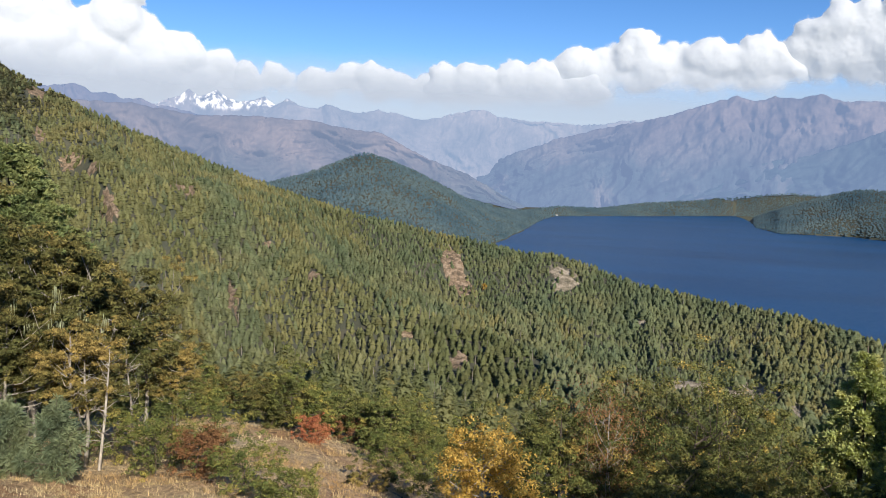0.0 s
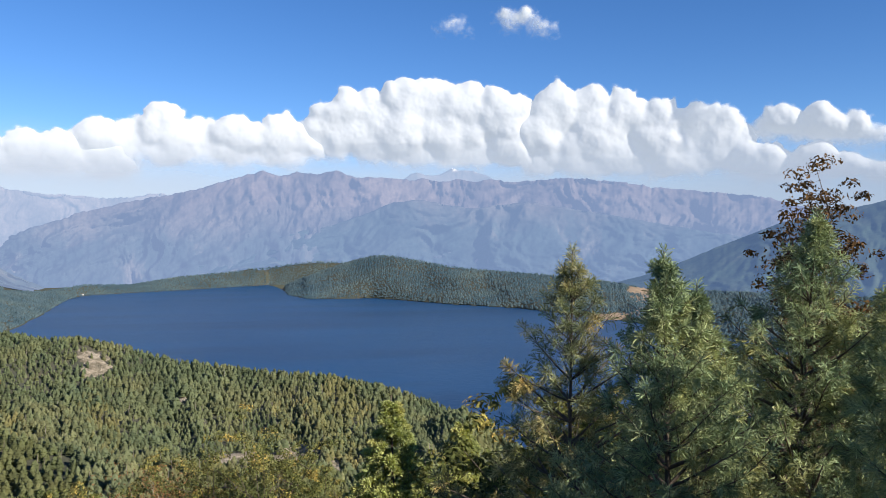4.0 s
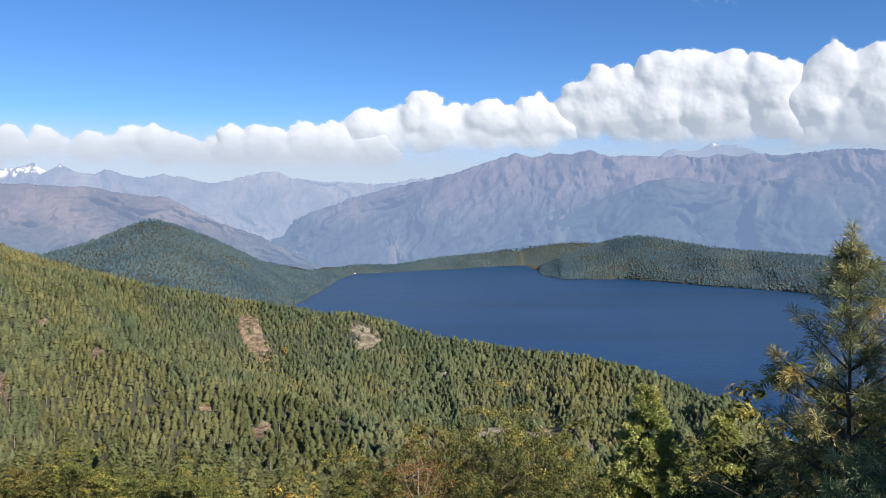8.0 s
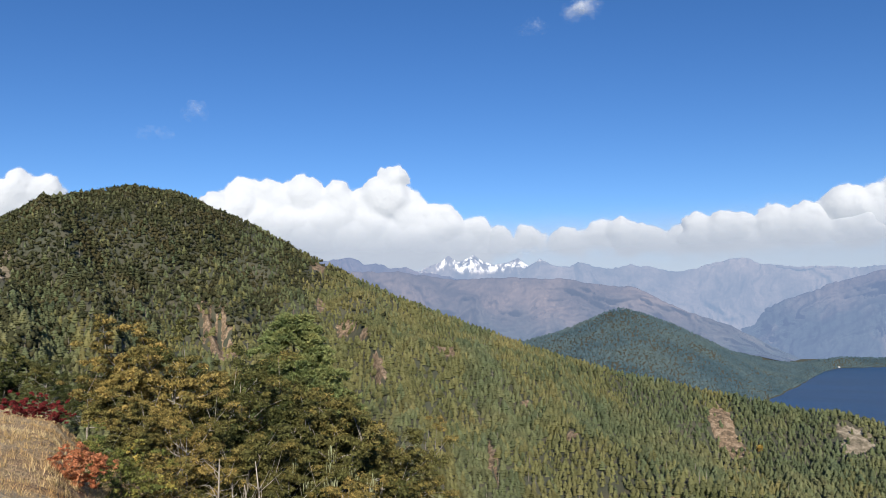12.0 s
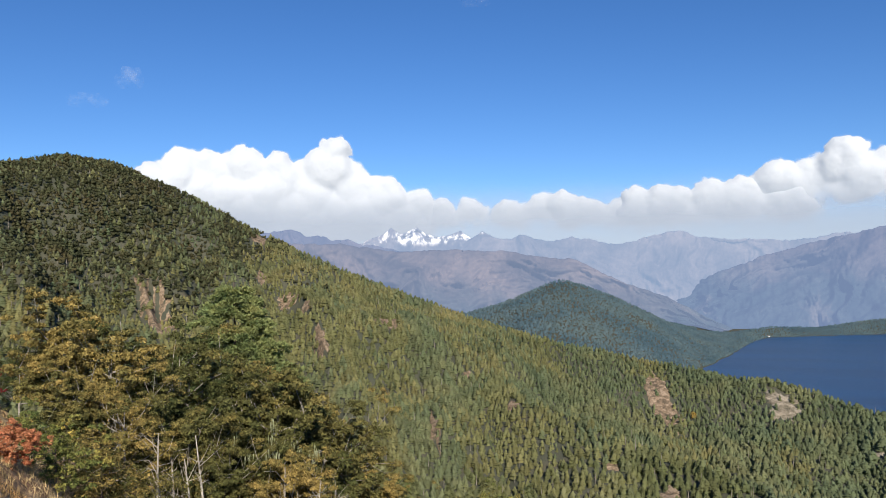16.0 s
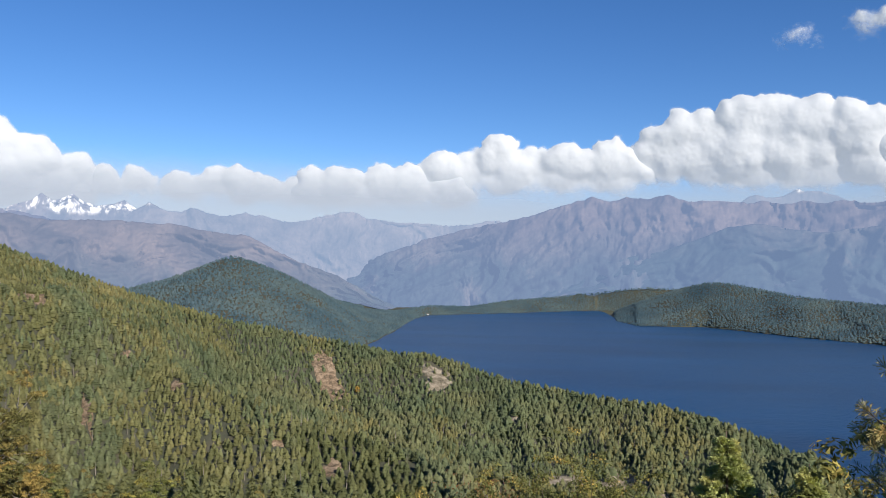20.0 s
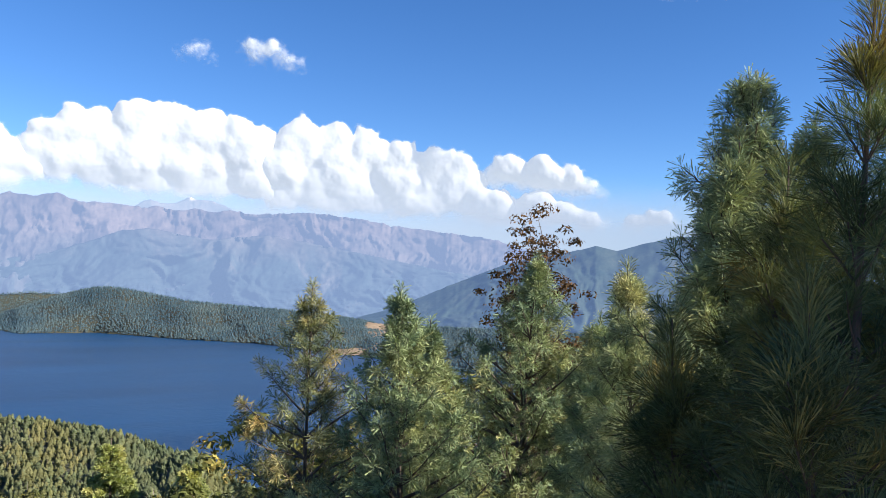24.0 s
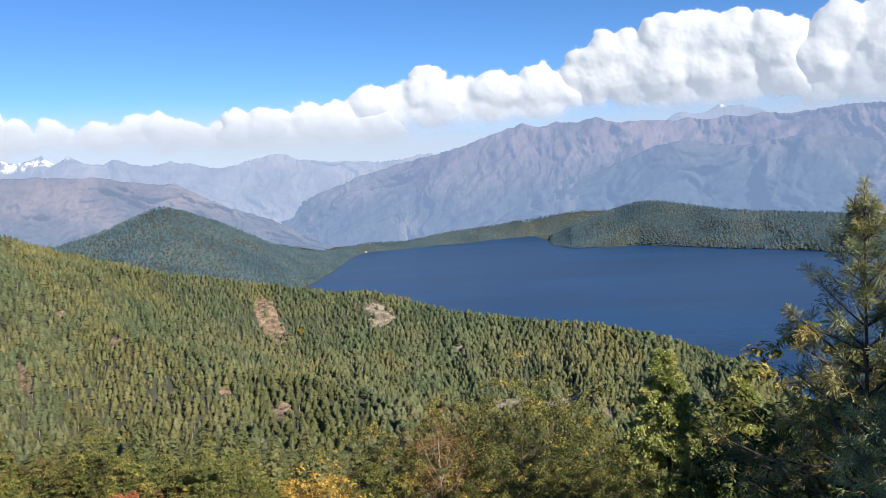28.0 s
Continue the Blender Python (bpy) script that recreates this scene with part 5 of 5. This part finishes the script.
make_leaf_tree("leafy_sapling", tree_height(42.4, 12.5, 3.8), 0.55, 252, M_BROWNLEAF, M_BARK, "brown-leaved sapling behind the blue pine", "sapling", "", place(42.4, 12.5), leaf=0.034, leaves=12000, limbs_n=17, clump=0.02, low=0.6, trunk_r=0.006)

c = spot(-11.0, -8.95)
make_leaf_tree("yellow_tree", 7.0, 1.9, 255, M_GOLD, M_BARK, "lone yellow-green tree beside the landslip", "tree", "", Matrix.Translation(c), leaf=0.3, leaves=900, limbs_n=11, clump=0.09, low=0.15)

# shrubs on the turf
SHRUBS = "shrubs on the dry turf"
for k, (az, dist, top, wide, mat, lab) in enumerate([
        (-57.2, 34, -5.6, 0.8, M_RED, "crimson barberry bush on the turf"), (-58.8, 34, -5.1, 0.7, M_RED, "dark crimson barberry bush"), (-55.6, 20, -8.2, 0.55, M_CORAL, "coral-red bush on the turf"),
        (-22.8, 34, -17.8, 0.6, M_CORAL, "red-leaved bush on the grassy slope"), (-29.8, 26, -17.0, 1.0, M_GREENSHRUB, "green and yellow shrub on the turf"), (-27.6, 22, -19.3, 0.9, M_GREENSHRUB, "green and yellow shrub on the turf"),
        (-32.6, 27, -16.0, 1.1, M_GREENSHRUB, "dark green shrub beneath the oaks"), (-36.2, 28, -16.4, 1.0, M_GREENSHRUB, "dark green shrub beneath the oaks"), (-30.9, 24, -18.4, 0.8, M_ORANGE, "rusty shrub on the turf"),
        (-24.6, 20, -21.0, 0.7, M_GREENSHRUB, "low green shrub on the slope"), (-54.2, 24, -8.2, 1.1, M_GREENSHRUB, "green shrub on the turf"),
        (-52.8, 22, -9.0, 1.1, M_GREENSHRUB, "green shrub with yellow leaves"), (-50.5, 23, -9.8, 1.1, M_OAK, "turning shrub under the oaks"), (-20.0, 40, -18.0, 1.2, M_ORANGE, "rusty bush below the grassy slope"),
        (-25.6, 40, -17.2, 1.2, M_GREENSHRUB, "yellow-green bush below the grassy slope"), (-12.8, 27, -21.2, 0.9, M_GREENSHRUB, "green shrub beside the golden tree"), (-48.0, 24, -11.0, 1.2, M_OAK, "turning shrub under the oaks"),
        
        (-17.6, 33, -19.0, 1.2, M_GREENSHRUB, "green shrub below the grassy slope"), (-15.6, 30, -20.4, 1.2, M_GREENSHRUB, "dark shrub below the grassy slope"), (-13.8, 34, -19.2, 1.3, M_GREENSHRUB, "dark shrub below the grassy slope"),
        (-18.8, 28, -21.2, 0.9, M_OAK, "rusty shrub on the slope"), (-33.6, 25, -17.6, 1.0, M_GREENSHRUB, "green shrub on the turf")]):
    h = max(0.7, tree_height(az, dist, top))
    make_leaf_tree("shrub", h, wide, 260 + k, mat, M_BARK, lab, "shrub", SHRUBS, place(az, dist), leaf=0.034, leaves=6000, limbs_n=11, clump=0.09, low=0.08)

# mixed bushes where the turf breaks off
rng = np.random.default_rng(280)
brow = []
for k, (mat, lab) in enumerate([(M_GREENSHRUB, "green bush where the turf breaks off"), (M_OAK, "turning bush where the turf breaks off"), (M_GREENFIRLEAF, "yellow-green bush where the turf breaks off")]):
    brow.append(make_leaf_tree("shrub", 2.6, 1.2, 290 + k, mat, M_BARK, lab, "shrub", SHRUBS, place(-31 + 6 * k, 41), leaf=0.05, leaves=9000, limbs_n=13, clump=0.07, low=0.05))
for k in range(30):
    copy_thing(brow[k % 3], place(rng.uniform(-34, -12), rng.uniform(37, 56), rng.uniform(0, 6), rng.uniform(0.6, 1.3)))

# dead pale stems among the oaks
for k, (az, dist, top) in enumerate([(-34.9, 29, -13.4), (-41.8, 30, -9.6), (-40.9, 30, -11.2), (-42.6, 29, -10.2), (-43.6, 26, -9.6), (-47.3, 26, -9.0), (-44.4, 26, -11.0), (-39.0, 27, -12.0), (-37.2, 27, -13.0), (-45.9, 26, -10.6)]):
    rng = np.random.default_rng(300 + k)
    h = tree_height(az, dist, top)
    lean_x, lean_y = rng.normal(0, 0.09 * h, 2)
    b = Build()
    b.tube([(0, 0, -0.3), (0.5 * lean_x, 0.5 * lean_y + 0.08, h * 0.5), (lean_x, lean_y, h)], [0.055, 0.042, 0.015], 6)
    twig = Build()
    for s in range(34):
        f, th, l = rng.uniform(0.2, 0.95), rng.uniform(0, 6.28), rng.uniform(0.15, 0.75)
        x0, y0, z = lean_x * f, lean_y * f, h * f
        mid = (x0 + math.cos(th) * l * 0.6, y0 + math.sin(th) * l * 0.6, z + rng.uniform(0.0, 0.35))
        twig.tube([(x0, y0, z), mid, (x0 + math.cos(th + 0.4) * l, y0 + math.sin(th + 0.4) * l, mid[2] + rng.uniform(-0.1, 0.4))], [0.013, 0.008, 0.003], 4)
    ob = thing("dead_tree", place(az, dist), "pale dead trunk with bare broken twigs", "dead tree", "dead trunks among the oaks")
    part("trunk", b.mesh("trunk", M_PALEBARK, True), ob)
    part("twig", twig.mesh("twig", M_PALEBARK, True), ob)["kind"] = "stuff"

# lichen hanging from the oaks
for k, (az, dist, el) in enumerate([(-37.6, 29, -12.2), (-36.8, 29, -13.2), (-38.6, 29, -11.6), (-40.4, 29, -11.2)]):
    rng = np.random.default_rng(320 + k)
    c = EYE + aim(az, el) * dist
    b = Build()
    hooks = rng.normal(0, 1, (9, 3)) * (0.3, 0.3, 0.5)
    for s in range(70):
        x, y, z = hooks[s % 9] + rng.normal(0, 0.07, 3)
        l, w = rng.uniform(0.1, 0.6), rng.uniform(0.005, 0.013)
        b.add([(x - w, y, z), (x + w, y + 0.01, z), (x + rng.normal(0, 0.04), y, z - l)], [(0, 1, 2)])
    tagged(part("hanging_lichen", b.mesh("hanging_lichen", M_MOSS), at=c), "pale grey-green lichen hanging from oak boughs", "lichen", "lichen in the oaks", "stuff")

# conifers standing singly below the brow
rng = np.random.default_rng(400)
single = []
for k in range(5):
    ob = thing("conifer", place(-30 + 12 * k, 100), "green conifer on the slope below", "conifer", "conifers below the brow")
    stem = Build()
    stem.tube([(0, 0, -0.4), (0, 0, 4.0), (0.03, 0, 7.9)], [0.15, 0.1, 0.02], 6)
    part("trunk", stem.mesh("trunk", M_BARK, True), ob)
    fv, ft = fluffy_tree(rng, 13, 9, 420, rng.uniform(0.27, 0.34), 0.055)
    part("crown", tri_mesh("crown", fv * 8.0, ft, M_PALECONIFER, True), ob)["kind"] = "stuff"
    single.append(ob)
for k, (az, r) in enumerate(scatter(rng, -46, 30, 52, 130, 7.5)):
    if noise.noise(Vector((az * 0.3, r * 0.05, 1.0))) > -0.25:
        copy_thing(single[k % 5], place(az, r, k * 0.7, rng.uniform(0.55, 1.05) * min(1.0, (r / 78) ** 1.5)))

# dry turf: ground cover and grass
cv, ct = polar_sheet(np.concatenate([np.arange(-180, -66, 3.0), np.arange(-66, 6, 0.4), np.arange(6, 180.1, 3.0)]), np.concatenate([np.linspace(0.0, 40, 130), [44.0]]))
cv[:, 2] += 0.03 + 0.1 * np.clip(fbm(cv[:, 0] * 1.1, cv[:, 1] * 1.1, 3, 33), -0.2, 1)
tagged(part("turf", tri_mesh("turf", cv, ct, M_GRASS_GROUND, True)), "dry rust-coloured turf on the brow", "turf", kind="structure")
rng = np.random.default_rng(500)
tufts, blades = 26000, 11
r = 4.0 + 39.0 * rng.uniform(0, 1, tufts) ** 1.3
a = np.radians(rng.uniform(-65, -13, tufts))
X, Y = r * np.sin(a), r * np.cos(a)
dens = fbm(X / 2.5, Y / 2.5, 3, 21)
ok = dens > -0.65
X, Y, dens = [np.repeat(q[ok], blades) for q in (X, Y, dens)]
n = len(X)
big_t = np.repeat(rng.uniform(0.5, 1.3, n // blades), blades)
th = rng.uniform(0, 6.28, n)
lie = rng.uniform(0, 1, n)
X, Y = X + np.cos(th) * lie * 0.09 * big_t, Y + np.sin(th) * lie * 0.09 * big_t
Z = height(X, Y)
hgt = rng.uniform(0.06, 0.19, n) * big_t * (1 + 0.6 * np.clip(dens, 0, 1)) * (1.1 - 0.6 * lie)
bw = rng.uniform(0.004, 0.012, n)
base = np.stack([X, Y, Z], 1)
sd = np.stack([-np.sin(th), np.cos(th), 0 * th], 1) * bw[:, None]
tip = base + np.stack([np.cos(th) * lie * 0.2 * big_t + rng.normal(0, 0.03, n), np.sin(th) * lie * 0.2 * big_t + rng.normal(0, 0.03, n), hgt], 1)
V = np.stack([base - sd, base + sd, tip], 1).reshape(-1, 3)
tagged(part("grass", tri_mesh("grass", V, np.arange(len(V)).reshape(-1, 3), M_STRAW)), "dry straw-coloured grass on the brow", "grass", kind="stuff")

# white lodge by the far shore
c = spot(-6.25, -3.5)
bm = bmesh.new()
bmesh.ops.create_cube(bm, size=1.0)
for v in bm.verts:
    v.co.x *= 15
    v.co.y *= 7
    v.co.z = (v.co.z + 0.5) * 4
me = bpy.data.meshes.new("wall")
bm.to_mesh(me)
bm.free()
M_WHITE = surface("white_paint", [(0.3, (0.7, 0.7, 0.68)), (0.7, (0.8, 0.8, 0.78))], 0.2, 2.0, bump=0)
me.materials.append(M_WHITE)
lodge = thing("lodge", Matrix.Translation((c.x, c.y, c.z)), "small white lodge on the far lake shore", "building")
part("wall", me, lodge)
part("roof", tri_mesh("roof", [(-8, -4, 4), (8, -4, 4), (8, 4, 4), (-8, 4, 4), (-8, 0, 6.2), (8, 0, 6.2)], [(0, 1, 5), (0, 5, 4), (2, 3, 4), (2, 4, 5), (3, 0, 4), (1, 2, 5), (0, 3, 2), (0, 2, 1)], M_SNAG), lodge)
